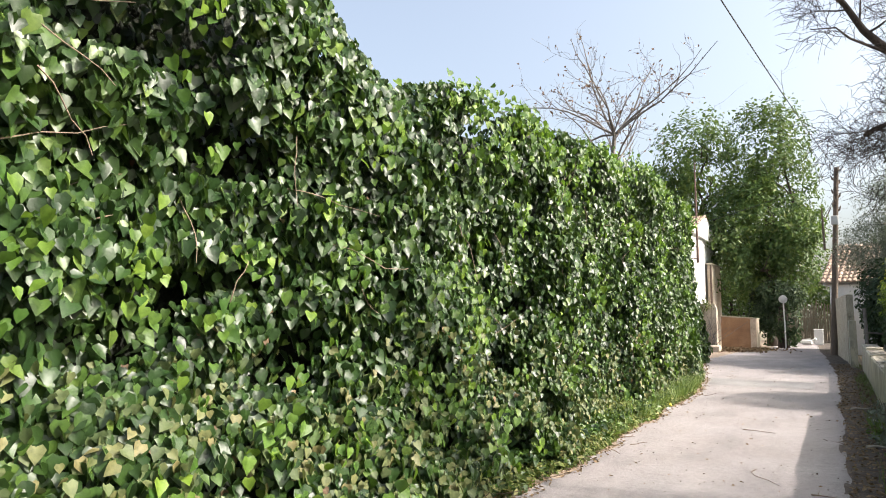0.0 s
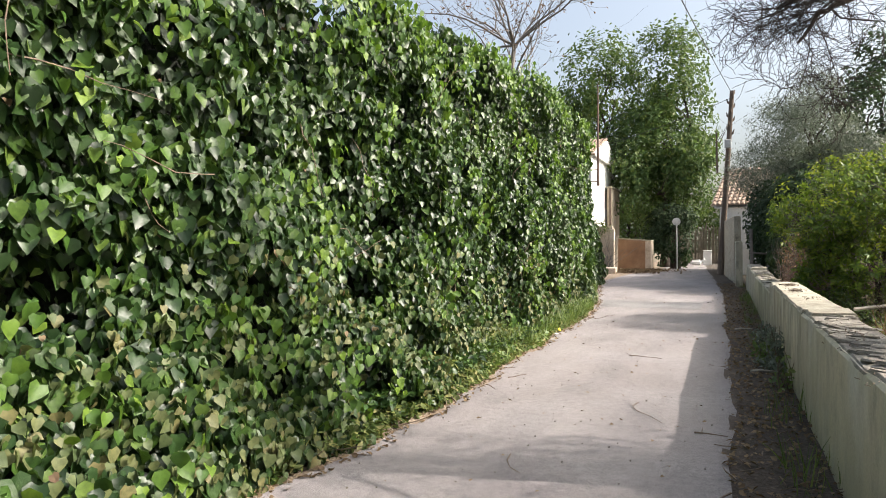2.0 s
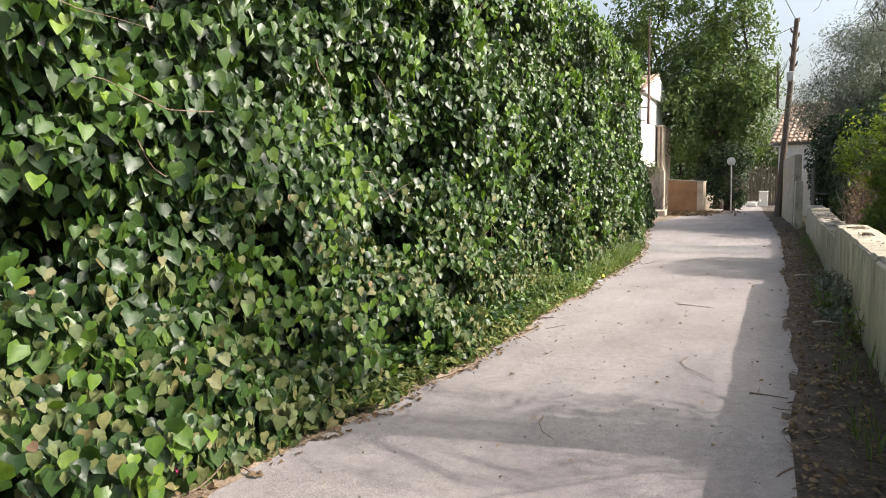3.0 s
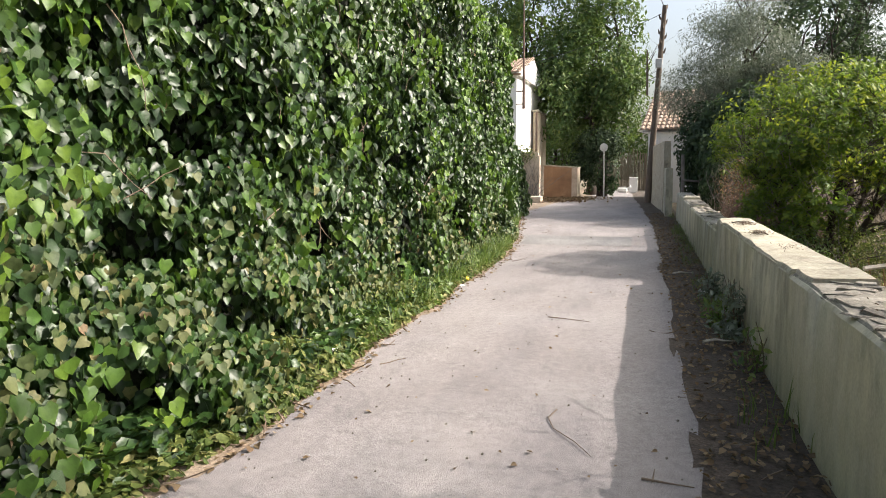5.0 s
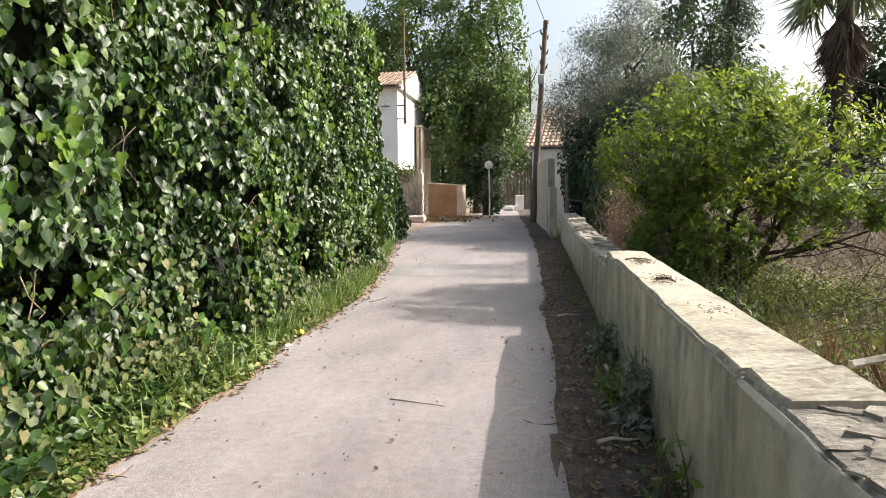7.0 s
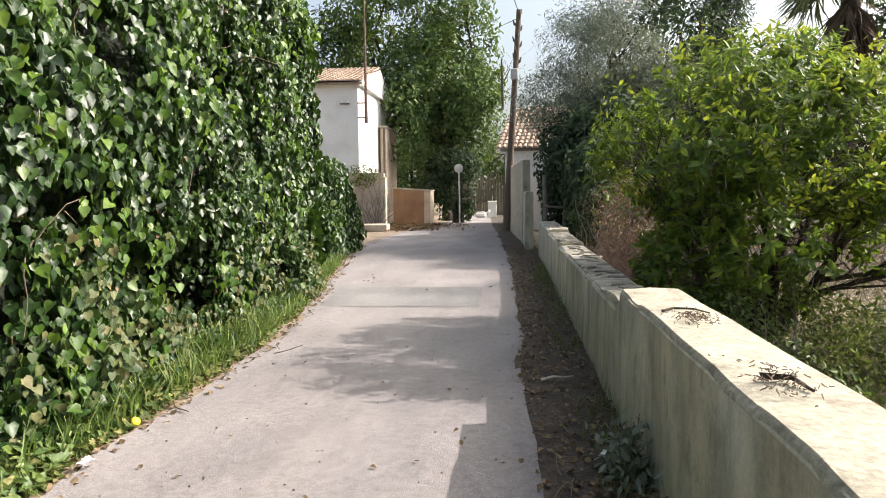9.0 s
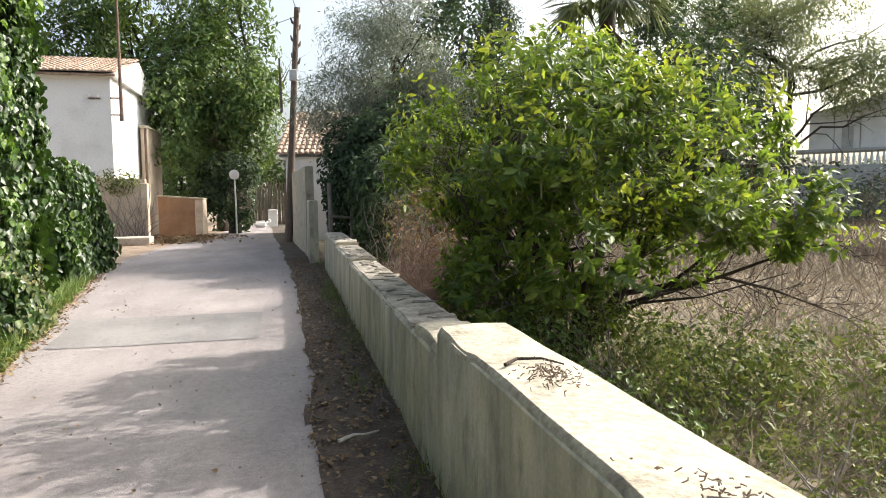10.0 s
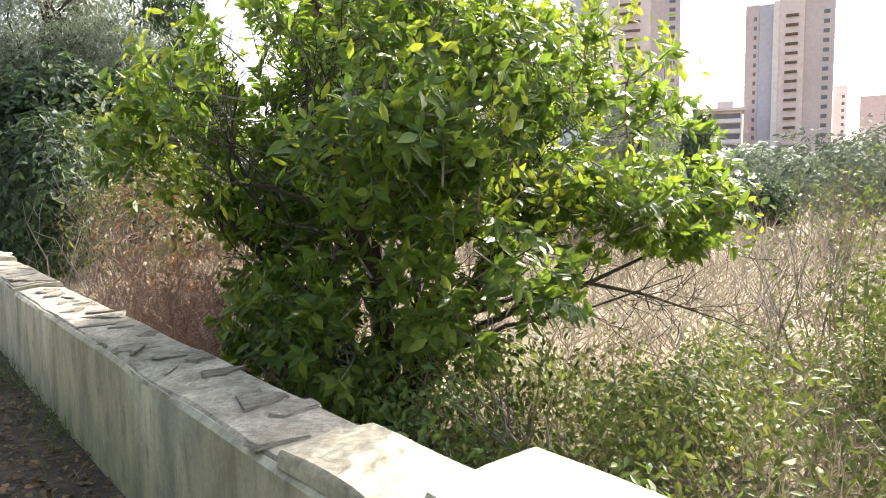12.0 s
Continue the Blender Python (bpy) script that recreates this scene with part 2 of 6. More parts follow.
M["broad"] = leafy("broad_leaf", [(0.0, (0.034, 0.070, 0.021)), (0.5, (0.064, 0.122, 0.034)), (0.85, (0.105, 0.162, 0.046)), (1.0, (0.174, 0.209, 0.058))], 0.5, 0.25, (0.24, 0.36, 0.05), 0.3, (0.11, 0.15, 0.04), 0.3, 0.3)
M["olive"] = leafy("olive_leaf", [(0.0, (0.086, 0.109, 0.075)), (0.5, (0.149, 0.178, 0.132)), (1.0, (0.253, 0.287, 0.230))], 0.45, 0.25, (0.3, 0.36, 0.2))
M["darkleaf"] = leafy("dark_evergreen_leaf", [(0.0, (0.018, 0.032, 0.018)), (0.6, (0.035, 0.06, 0.03)), (1.0, (0.07, 0.10, 0.05))], 0.6, 0.2, (0.12, 0.2, 0.05), spec=0.2)
M["gum"] = leafy("eucalyptus_leaf", [(0.0, (0.07, 0.10, 0.05)), (0.6, (0.13, 0.16, 0.08)), (1.0, (0.25, 0.27, 0.14))], 0.45, 0.35, (0.4, 0.45, 0.15))
M["palm"] = leafy("palm_frond", [(0.0, (0.05, 0.075, 0.03)), (0.6, (0.10, 0.13, 0.05)), (1.0, (0.20, 0.22, 0.10))], 0.45, 0.25, (0.3, 0.35, 0.1))
M["skirt"] = leafy("dead_frond", [(0.0, (0.05, 0.035, 0.025)), (0.6, (0.10, 0.07, 0.05)), (1.0, (0.17, 0.13, 0.09))], 0.9, 0.1, (0.2, 0.13, 0.07))
M["grass"] = leafy("green_grass", [(0.0, (0.058, 0.104, 0.026)), (0.6, (0.111, 0.176, 0.036)), (1.0, (0.221, 0.260, 0.078))], 0.5, 0.3, (0.25, 0.38, 0.05))
M["straw"] = leafy("dry_grass", [(0.0, (0.075, 0.060, 0.046)), (0.5, (0.145, 0.119, 0.090)), (1.0, (0.264, 0.224, 0.172))], 0.8, 0.22, (0.32, 0.27, 0.19))
M["rustweed"] = leafy("rusty_weed", [(0.0, (0.08, 0.045, 0.022)), (0.5, (0.17, 0.095, 0.048)), (1.0, (0.27, 0.18, 0.10))], 0.85, 0.2, (0.28, 0.15, 0.06))
M["weed"] = leafy("weed_leaf", [(0.0, (0.035, 0.06, 0.016)), (0.5, (0.075, 0.105, 0.025)), (0.8, (0.13, 0.15, 0.04)), (1.0, (0.26, 0.24, 0.10))], 0.6, 0.25, (0.24, 0.30, 0.05), 0.5, (0.17, 0.165, 0.06), 1.4, 0.2)


# ---- mesh helpers ----
def part(name, bm, material, parent=None, label=""):
    """One mesh object from a bmesh or a ready mesh, under a thing or a part."""
    if isinstance(bm, bmesh.types.BMesh):
        me = bpy.data.meshes.new(name)
        bm.to_mesh(me)
        bm.free()
    else:
        me = bm
    if material and not me.materials:
        me.materials.append(M[material])
    ob = new(name, me)
    if parent:
        ob.parent = parent
    return tagged(ob, label, kind="stuff" if name.endswith("_mass") else "")


def thing(name, at, label, category, group="", kind=""):
    ob = new(name)
    ob.location = at
    ob.empty_display_size = 0.2
    return tagged(ob, label, category, group, kind)


def raw(verts, faces, smooth=False):
    me = bpy.data.meshes.new("mesh")
    me.from_pydata([tuple(v) for v in verts], [], faces)
    if smooth:
        me.polygons.foreach_set("use_smooth", np.ones(len(me.polygons), bool))
        me.set_sharp_from_angle(angle=0.7)
    me.update()
    return me


def tri_mesh(v, f, smooth=False):
    """A mesh from arrays of vertices and triangles."""
    me = bpy.data.meshes.new("mesh")
    me.vertices.add(len(v))
    me.vertices.foreach_set("co", np.asarray(v, np.float32).ravel())
    me.loops.add(len(f) * 3)
    me.loops.foreach_set("vertex_index", np.asarray(f, np.int32).ravel())
    me.polygons.add(len(f))
    me.polygons.foreach_set("loop_start", np.arange(0, len(f) * 3, 3, dtype=np.int32))
    if smooth:
        me.polygons.foreach_set("use_smooth", np.ones(len(f), bool))
    me.update(calc_edges=True)
    return me


def slab(x0, y0, z0, x1, y1, z1, bev=0.0, jig=0.0, seg=1):
    bm = bmesh.new()
    bmesh.ops.create_cube(bm, size=1.0)
    for v in bm.verts:
        v.co = Vector((x0 + (v.co.x + 0.5) * (x1 - x0), y0 + (v.co.y + 0.5) * (y1 - y0), z0 + (v.co.z + 0.5) * (z1 - z0)))
        if jig:
            v.co += Vector(rng.uniform(-jig, jig, 3))
    if bev:
        bmesh.ops.bevel(bm, geom=bm.edges[:], offset=bev, segments=seg, affect="EDGES")
    return bm


def tubes(paths, sides=6):
    """Tapered round limbs, each along its own points and radii."""
    V, F = [], []
    for pts, rad in paths:
        pts = [Vector(p) for p in pts]
        base = len(V)
        for i, p in enumerate(pts):
            d = (pts[min(i + 1, len(pts) - 1)] - pts[max(i - 1, 0)]).normalized()
            u = d.orthogonal().normalized() if i == 0 else (u - d * u.dot(d)).normalized()
            w = d.cross(u)
            for k in range(sides):
                a_ = 2 * math.pi * k / sides
                V.append(p + (u * math.cos(a_) + w * math.sin(a_)) * rad[i])
        for i in range(len(pts) - 1):
            for k in range(sides):
                a0, a1 = base + i * sides + k, base + i * sides + (k + 1) % sides
                F.append((a0, a1, a1 + sides, a0 + sides))
        F.append(tuple(base + k for k in reversed(range(sides))))
        F.append(tuple(base + (len(pts) - 1) * sides + k for k in range(sides)))
    return raw(V, F, True)


def curve_pts(p, d, length, n, wob, lift=0.0):
    """A wandering line of n points that bends up (or down) by lift."""
    pts, p, d = [Vector(p)], Vector(p), Vector(d).normalized()
    for _ in range(n - 1):
        d = (d + Vector(rng.normal(0, wob, 3)) + Vector((0, 0, lift))).normalized()
        p = p + d * (length / (n - 1))
        pts.append(p)
    return pts


def taper(n, r0, r1):
    return [r0 + (r1 - r0) * i / (n - 1) for i in range(n)]


def sprout(pts, rad, count, length, spread, depth, out, wob=0.25, lift=0.0, thin=0.55, start=0.3, least=0.0025):
    """Side shoots along a limb, and shoots on those."""
    for _ in range(count):
        i = int(rng.uniform(start, 1) * (len(pts) - 1))
        i = min(i, len(pts) - 2)
        f = rng.random()
        p = pts[i].lerp(pts[i + 1], f)
        d = (pts[i + 1] - pts[i]).normalized()
        side = Vector(rng.normal(0, 1, 3))
        side = (side - d * side.dot(d)).normalized()
        way = d * math.cos(spread) + side * math.sin(spread)
        ln = length * rng.uniform(0.5, 1.25)
        r0 = max(least, rad[i] * thin * rng.uniform(0.6, 1))
        q = curve_pts(p, way, ln, 5, wob, lift)
        r = taper(5, r0, max(least * 0.6, r0 * 0.3))
        out.append((q, r))
        if depth > 1:
            sprout(q, r, count, length * 0.55, spread, depth - 1, out, wob, lift, thin, 0.2, least)


# leaf outlines: tip towards -v, slightly folded along the rib
IVY = (np.array([(0, -0.05, 0.0), (0, 0.19, -0.02), (-0.28, 0.28, 0.10), (-0.47, -0.03, 0.14), (-0.33, -0.33, 0.05), (0, -0.76, -0.14),
                 (0.33, -0.33, 0.05), (0.47, -0.03, 0.14), (0.28, 0.28, 0.10)]), [(0, 1, 2), (0, 2, 3), (0, 3, 4), (0, 4, 5), (0, 5, 6), (0, 6, 7), (0, 7, 8), (0, 8, 1)])
HEART = (np.array([(0, 0.30, -0.02), (-0.29, 0.23, 0.09), (-0.40, -0.12, 0.14), (0, -0.72, -0.10), (0.40, -0.12, 0.14), (0.29, 0.23, 0.09)]), [(0, 1, 2), (0, 2, 3), (0, 3, 4), (0, 4, 5)])
OVAL = (np.array([(0, 0.5, 0.0), (-0.22, 0.1, 0.05), (-0.17, -0.25, 0.05), (0, -0.6, -0.05), (0.17, -0.25, 0.05), (0.22, 0.1, 0.05)]), [(0, 1, 2), (0, 2, 3), (0, 3, 4), (0, 4, 5)])
LANCE = (np.array([(0, 0.5, 0.0), (-0.09, 0.0, 0.03), (0, -0.55, -0.04), (0.09, 0.0, 0.03)]), [(0, 1, 2), (0, 2, 3)])
BLADE = (np.array([(-0.02, 0.0, 0.0), (0.02, 0.0, 0.0), (-0.014, 0.5, 0.06), (0.014, 0.5, 0.06), (0.0, 1.0, 0.28)]), [(0, 1, 3), (0, 3, 2), (2, 3, 4)])


def spread(shape, at, facing, up, size):
    """One mesh of many leaves: places, outward normals, upward directions and sizes as arrays."""
    tv, tf = shape
    w = facing / np.linalg.norm(facing, axis=1, keepdims=True)
    u = np.cross(up, w)
    u /= np.maximum(np.linalg.norm(u, axis=1, keepdims=True), 1e-6)
    v = np.cross(w, u)
    n, k = len(at), len(tv)
    V = at[:, None] + size[:, None, None] * (tv[None, :, :1] * u[:, None] + tv[None, :, 1:2] * v[:, None] + tv[None, :, 2:] * w[:, None])
    F = (np.arange(n)[:, None, None] * k + np.array(tf)[None]).reshape(-1, 3)
    return tri_mesh(V.reshape(-1, 3), F)


def wave(p, scale, seed=0.0):
    """Smooth random values over places, about -1 to 1."""
    return np.array([noise.noise(Vector((a_ * scale + seed, b_ * scale - seed, c_ * scale + 2 * seed))) for a_, b_, c_ in p])


def blades(n, xs, ys, h0, h1, lean=0.25, z=0.0, keep=None, width=1.0):
    """Grass over a stretch of ground."""
    at = np.c_[rng.uniform(*xs, n), rng.uniform(*ys, n), np.full(n, z)]
    if keep:
        at = at[wave(at, keep[0], keep[2] if len(keep) > 2 else 3.3) + rng.normal(0, 0.12, n) > keep[1]]
    n = len(at)
    up = np.c_[rng.normal(0, lean, (n, 2)), np.ones(n)]
    a_ = rng.uniform(0, 2 * np.pi, n)
    f = np.c_[np.cos(a_), np.sin(a_), np.zeros(n)]
    f -= up * (f * up).sum(1, keepdims=True) / (up * up).sum(1, keepdims=True)
    shape = (BLADE[0] * np.array([width, 1, 1]), BLADE[1])
    return spread(shape, at, f, up, rng.uniform(h0, h1, n))


def crown_points(n, lobes, hollow=0.55, gaps=(0.0, 0.0), cluster=0.0):
    """Leaf places in a crown of ellipsoid lobes (centre, radii), with gaps by noise and small clumps."""
    vol = np.array([np.prod(r) for _, r in lobes]) ** 0.75
    pick = rng.choice(len(lobes), n, p=vol / vol.sum())
    d = rng.normal(0, 1, (n, 3))
    d /= np.linalg.norm(d, axis=1, keepdims=True)
    rad = rng.uniform(hollow ** 3, 1, n) ** (1 / 3)
    c, r = np.array([q[0] for q in lobes])[pick], np.array([q[1] for q in lobes])[pick]
    at = c + d * r * rad[:, None]
    at += wave(at, 0.9 / max(0.5, r.mean() * 0.4), 5)[:, None] * d * r.mean() * 0.18
    if gaps[0]:
        ok = wave(at, gaps[0], 9) > gaps[1] + rng.normal(0, 0.08, n)
        at, d = at[ok], d[ok]
    if cluster:
        m_ = len(at) // 9
        at = np.repeat(at[:m_], 9, 0) + rng.normal(0, cluster, (m_ * 9, 3))
        d = np.repeat(d[:m_], 9, 0)
    return at, d


def crown(shape, n, lobes, size, hollow=0.55, gaps=(0.0, 0.0), cluster=0.0, droop=0.5):
    at, d = crown_points(n, lobes, hollow, gaps, cluster)
    n = len(at)
    f = d + rng.normal(0, 0.55, (n, 3)) + np.array([0, 0, 0.35])
    up = np.c_[rng.normal(0, 0.6, (n, 2)), np.full(n, droop)] - 0.3 * d
    return spread(shape, at, f, up, size * rng.uniform(0.6, 1.3, n))


def leafy_tree(name, at, label, lobes, leaf, shape, n, size, height, r0, group="", hollow=0.5, gaps=(0.0, 0.0), cluster=0.0, limbs=9, bark="bark", lean=(0, 0), twigs=3):
    """A tapered trunk, limbs that reach into the crown and a crown of single leaves."""
    t = thing(name, at, label, "tree", group)
    top = np.array(lobes[0][0])
    trunk = [Vector((lean[0] * s_, lean[1] * s_, height * s_)) + Vector((*rng.normal(0, 0.04, 2), 0)) * (s_ > 0) for s_ in np.linspace(0, 1, 7)]
    paths = [(trunk, [r0 * (1.35 if i == 0 else 1) * (1 - 0.09 * i) for i in range(7)])]
    part("trunk", tubes(paths, 9), bark, t)
    boughs = []
    for i in range(limbs):
        c, r = lobes[i % len(lobes)]
        goal = Vector(c) + Vector(rng.normal(0, 0.42, 3)) * Vector(r).length * 0.6
        p = trunk[int(rng.integers(2, 7))]
        pts = [p.lerp(goal, s_) + Vector(rng.normal(0, 0.05, 3)) * (0 < s_) * (goal - p).length + Vector((0, 0, 0.12 * math.sin(s_ * math.pi))) for s_ in np.linspace(0, 1, 6)]
        rad = taper(6, r0 * 0.45, r0 * 0.08)
        boughs.append((pts, rad))
        sprout(pts, rad, twigs, (goal - p).length * 0.5, 0.7, 2, boughs, 0.2, 0.03)
    part("branch_mass", tubes(boughs, 5), bark, t)
    tagged(part("crown", crown(shape, n, lobes, size, hollow, gaps, cluster), leaf, t), kind="stuff")
    return t


def sheet(name, xs_of, ys, z, mat, label, nx=10, rough=0.01, seed=1.0):
    """A strip of ground between two edges given as functions of y, slightly uneven."""
    V, F = [], []
    for y in ys:
        a_, b_ = xs_of(y)
        for i in range(nx + 1):
            x = a_ + (b_ - a_) * i / nx
            V.append((x, y, z + rough * noise.noise(Vector((x * 1.3 + seed, y * 1.3, seed)))))
    for j in range(len(ys) - 1):
        for i in range(nx):
            k = j * (nx + 1) + i
            F.append((k, k + 1, k + nx + 2, k + nx + 1))
    ob = new(name, raw(V, F, True))
    ob.data.materials.append(M[mat])
    return tagged(ob, label, name, kind="structure")


def bend(points, y):
    return float(np.interp(y, [p[0] for p in points], [p[1] for p in points]))


# ---- the ground, the road and its verges ----
LEFT = [(-30, -2.0), (6, -1.98), (10, -1.72), (14.3, -1.8), (17.4, -1.9), (20.8, -2.25), (23, -2.6), (27, -3.3), (31, -3.7), (36, -3.5), (42, -2.7), (52, -2.3), (70, -2.5)]
RIGHT = [(-30, 0.74), (14, 0.70), (24, 0.62), (32, 0.35), (40, -0.1), (52, -0.5), (70, -0.8)]


def road_left(y):
    return bend(LEFT, y) + 0.10 * noise.noise(Vector((y * 0.9, 1.7, 0))) + 0.05 * noise.noise(Vector((y * 3.7, 4.7, 0)))


def road_right(y):
    return bend(RIGHT, y) + 0.06 * noise.noise(Vector((y * 0.8, 7.7, 0))) + 0.04 * noise.noise(Vector((y * 3.3, 8.7, 0)))


ground = new("ground", raw([(-3000, -3000, -0.03), (3000, -3000, -0.03), (3000, 3000, -0.03), (-3000, 3000, -0.03)], [(0, 1, 2, 3)]))
ground.data.materials.append(M["field"])
tagged(ground, "bare dry soil of an overgrown field", "ground", kind="structure")
ys = np.arange(-12, 62, 0.3)
sheet("road", lambda y: (road_left(y), road_right(y)), ys, 0.0, "asphalt", "worn pale grey asphalt lane", 8, 0.008)
sheet("verge_right", lambda y: (road_right(y) - 0.05, 1.40), np.arange(-12, 60, 0.25), -0.008, "soil", "dark bare soil strip with leaf litter along the wall", 6, 0.035, 4.0)
sheet("verge_left", lambda y: (road_left(y) - 1.8, road_left(y) + 0.05), np.arange(-12, 60, 0.25), -0.006, "litter", "sandy road edge with dry leaf litter under the ivy", 10, 0.025, 6.0)

sheet("road_patch", lambda y: (road_left(y) + 0.15, road_right(y) - 0.5), np.arange(20.0, 21.9, 0.3), 0.006, "patch", "darker repaired asphalt patch", 6, 0.008)

# ---- the low garden wall ----
WX0, WX1 = 1.29, 1.69


def wall_run(y0, y1, top, x0=WX0, x1=WX1, rough=0.006, step=0.14, floor=-0.05, edge=0.02):
    """A run of wall with uneven faces and chipped top edges."""
    n = max(2, int((y1 - y0) / step))
    prof = [(x0 - 0.01, floor), (x0 - 0.004, floor + 0.4 * (top - floor)), (x0, top - edge), (x0 + edge, top), ((x0 + x1) / 2, top + 0.006), (x1 - edge, top), (x1, top - edge), (x1 + 0.01, floor)]
    V, F, k = [], [], len(prof)
    for j in range(n + 1):
        y = y0 + (y1 - y0) * j / n
        chip = max(0, noise.noise(Vector((y * 2.3, 11, top)))) * 0.05
        for i, (x, z) in enumerate(prof):
            q = Vector((x * 3, y * 1.7, z * 3))
            V.append((x + rough * noise.noise(q) + (chip * 0.3 if i == 2 else 0), y + 0.02 * noise.noise(q * 2) * (j in (0, n)), z + (rough * noise.noise(q + Vector((5, 5, 5))) if i > 1 else 0) - (chip if i in (2, 3) else 0)))
    for j in range(n):
        for i in range(k - 1):
            a_ = j * k + i
            F.append((a_, a_ + k, a_ + k + 1, a_ + 1))
    F.append(tuple(range(k)))
    F.append(tuple(n * k + i for i in reversed(range(k))))
    return raw(V, F, True)


STEPS = [(-12, 6.5, 0.845), (6.5, 7.47, 0.86), (7.47, 11.35, 0.835), (11.35, 15.86, 0.85), (15.86, 21.45, 0.70), (21.45, 23.9, 0.735), (23.9, 27.38, 0.79)]
wall = part("wall_east", wall_run(-12, 6.5, 0.845), "stucco")
tagged(wall, "low cream stucco garden wall with broken coping and grey rain streaks", "wall", kind="structure")
for y0, y1, top in STEPS[1:]:
    part("wall_run", wall_run(y0, y1, top), "stucco", wall)
for y0, y1, top in ((6.52, 7.46, 0.86), (11.36, 15.85, 0.85)):
    part("coping", wall_run(y0, y1, top + 0.016, WX0 + 0.012, WX1 - 0.012, 0.008, 0.07, top - 0.03, 0.012), "coping", wall, "pale cement coping with chipped edges")
for y0, y1, top in ((-12, 6.46, 0.845), (7.5, 11.32, 0.835), (15.88, 21.4, 0.70), (21.5, 23.85, 0.735), (23.95, 25.85, 0.79)):
    part("mortar_bed", wall_run(y0, y1, top + 0.012, WX0 + 0.022, WX1 - 0.022, 0.014, 0.09, top - 0.03, 0.015), "stone", wall, "rough grey mortar bed where the coping is gone")

# loose flat stones on the broken runs of the wall
def stone_mesh(seed):
    r = np.random.default_rng(seed)
    k = int(r.integers(5, 8))
    ang = np.sort(r.uniform(0, 2 * np.pi, k) * 0.35 + np.arange(k) * 2 * np.pi / k * 0.65 + 0.2)
    rad = r.uniform(0.75, 1.05, k)
    V = [(math.cos(a_) * q * 0.5, math.sin(a_) * q * 0.5, z) for z, s_ in ((0, 1), (1, 0.9)) for a_, q in zip(ang, rad * s_)]
    F = [tuple(reversed(range(k))), tuple(range(k, 2 * k))] + [(i, (i + 1) % k, k + (i + 1) % k, k + i) for i in range(k)]
    return raw(V, F)


part("broken_coping", wall_run(15.87, 16.55, 0.745, WX0 + 0.02, WX1 - 0.03, 0.03, 0.06, 0.70, 0.01), "coping", wall, "broken pale remnant of the coping")
part("broken_coping", wall_run(10.95, 11.34, 0.872, WX0 + 0.05, WX1 - 0.02, 0.03, 0.06, 0.835, 0.01), "coping", wall, "broken pale remnant of the coping")
stones = [stone_mesh(s_) for s_ in range(9)]
for me in stones:
    me.materials.append(M["stone"])
for y0, y1, top, count in ((4.9, 6.4, 0.86, 24), (7.55, 11.3, 0.85, 90), (15.95, 21.4, 0.714, 34), (21.5, 23.8, 0.75, 16), (24.0, 25.8, 0.805, 10)):
    for i in range(count):
        y = y0 + (y1 - y0) * (i + 0.5) / count + rng.uniform(-0.06, 0.06)
        s_ = part("stone", stones[int(rng.integers(9))], None, wall)
        s_.location = (rng.uniform(WX0 + 0.09, WX1 - 0.09), y, top - 0.012 + rng.uniform(0, 0.012))
        s_.rotation_euler = (rng.normal(0, 0.05), rng.normal(0, 0.05), rng.uniform(0, 6.28))
        s_.scale = (rng.uniform(0.16, 0.36), rng.uniform(0.12, 0.28), rng.uniform(0.007, 0.02))

# ---- the ivy hedge ----
TOPS = [(-12, 4.7), (4, 4.7), (6.4, 4.5), (7.1, 4.25), (7.6, 4.0), (8.2, 3.7), (8.7, 4.0), (9.8, 4.1), (11.4, 4.15), (12.8, 4.35), (14.5, 4.5), (16.5, 4.75), (19, 4.75), (21, 4.75), (22.2, 4.6), (22.7, 4.1), (23.0, 3.3)]
FACE = [(-12, -2.75), (4, -2.75), (8, -2.6), (13, -2.52), (18, -2.6), (21, -2.66), (22.2, -2.72), (23.0, -3.0)]


def hedge_face(y, z):
    """Where the leaves of the hedge end: bulging, lower growth creeping out to the road."""
    low = max(0.0, 0.9 - z) * float(np.interp(y, (10, 14), (0.85, 0.22)))
    top = max(0.0, z - bend(TOPS, y) + 0.8) ** 2 * 0.4
    b_ = 0.36 * noise.noise(Vector((y * 0.55, z * 0.7, 2))) + 0.2 * noise.noise(Vector((y * 1.7, z * 1.9, 5))) + 0.05 * noise.noise(Vector((y * 4.5, z * 4.5, 8)))
    return min(bend(FACE, y) + low - top + b_, road_left(y) - 0.06)


def ivy_stretch(n, y0, y1, thick=0.30):
    y = rng.uniform(y0, y1, n)
    z = np.array([rng.uniform(0, bend(TOPS, q) + 0.45 * noise.noise(Vector((q * 1.9, 3, 3)))) for q in y])
    x = np.array([hedge_face(a_, b_) for a_, b_ in zip(y, z)])
    gap = wave(np.c_[x, y * 1.0, z * 1.4], 1.25, 4)
    depth = rng.uniform(0, 1, n) ** 1.3 * thick
    hole = np.clip((-0.12 - gap - rng.normal(0, 0.06, n)) / 0.25, 0, 1)
    x = x - depth - hole * 0.5
    ok = rng.random(n) > hole * 0.6
    return np.c_[x, y, z][ok]


def lay_ivy(at, lo, hi, shape, facing=(1.0, -0.1, 0.3)):
    """Hanging leaves, tips down, each turned its own way about the facing direction."""
    n = len(at)
    f = np.array(facing) + rng.normal(0, 1, (n, 3)) * np.array([0.42, 0.62, 0.42])
    up = np.c_[np.zeros((n, 2)), np.ones(n)] + rng.normal(0, 0.35, (n, 3))
    return spread(shape, at, f, up, lo + (hi - lo) * rng.random(n) ** 1.2)


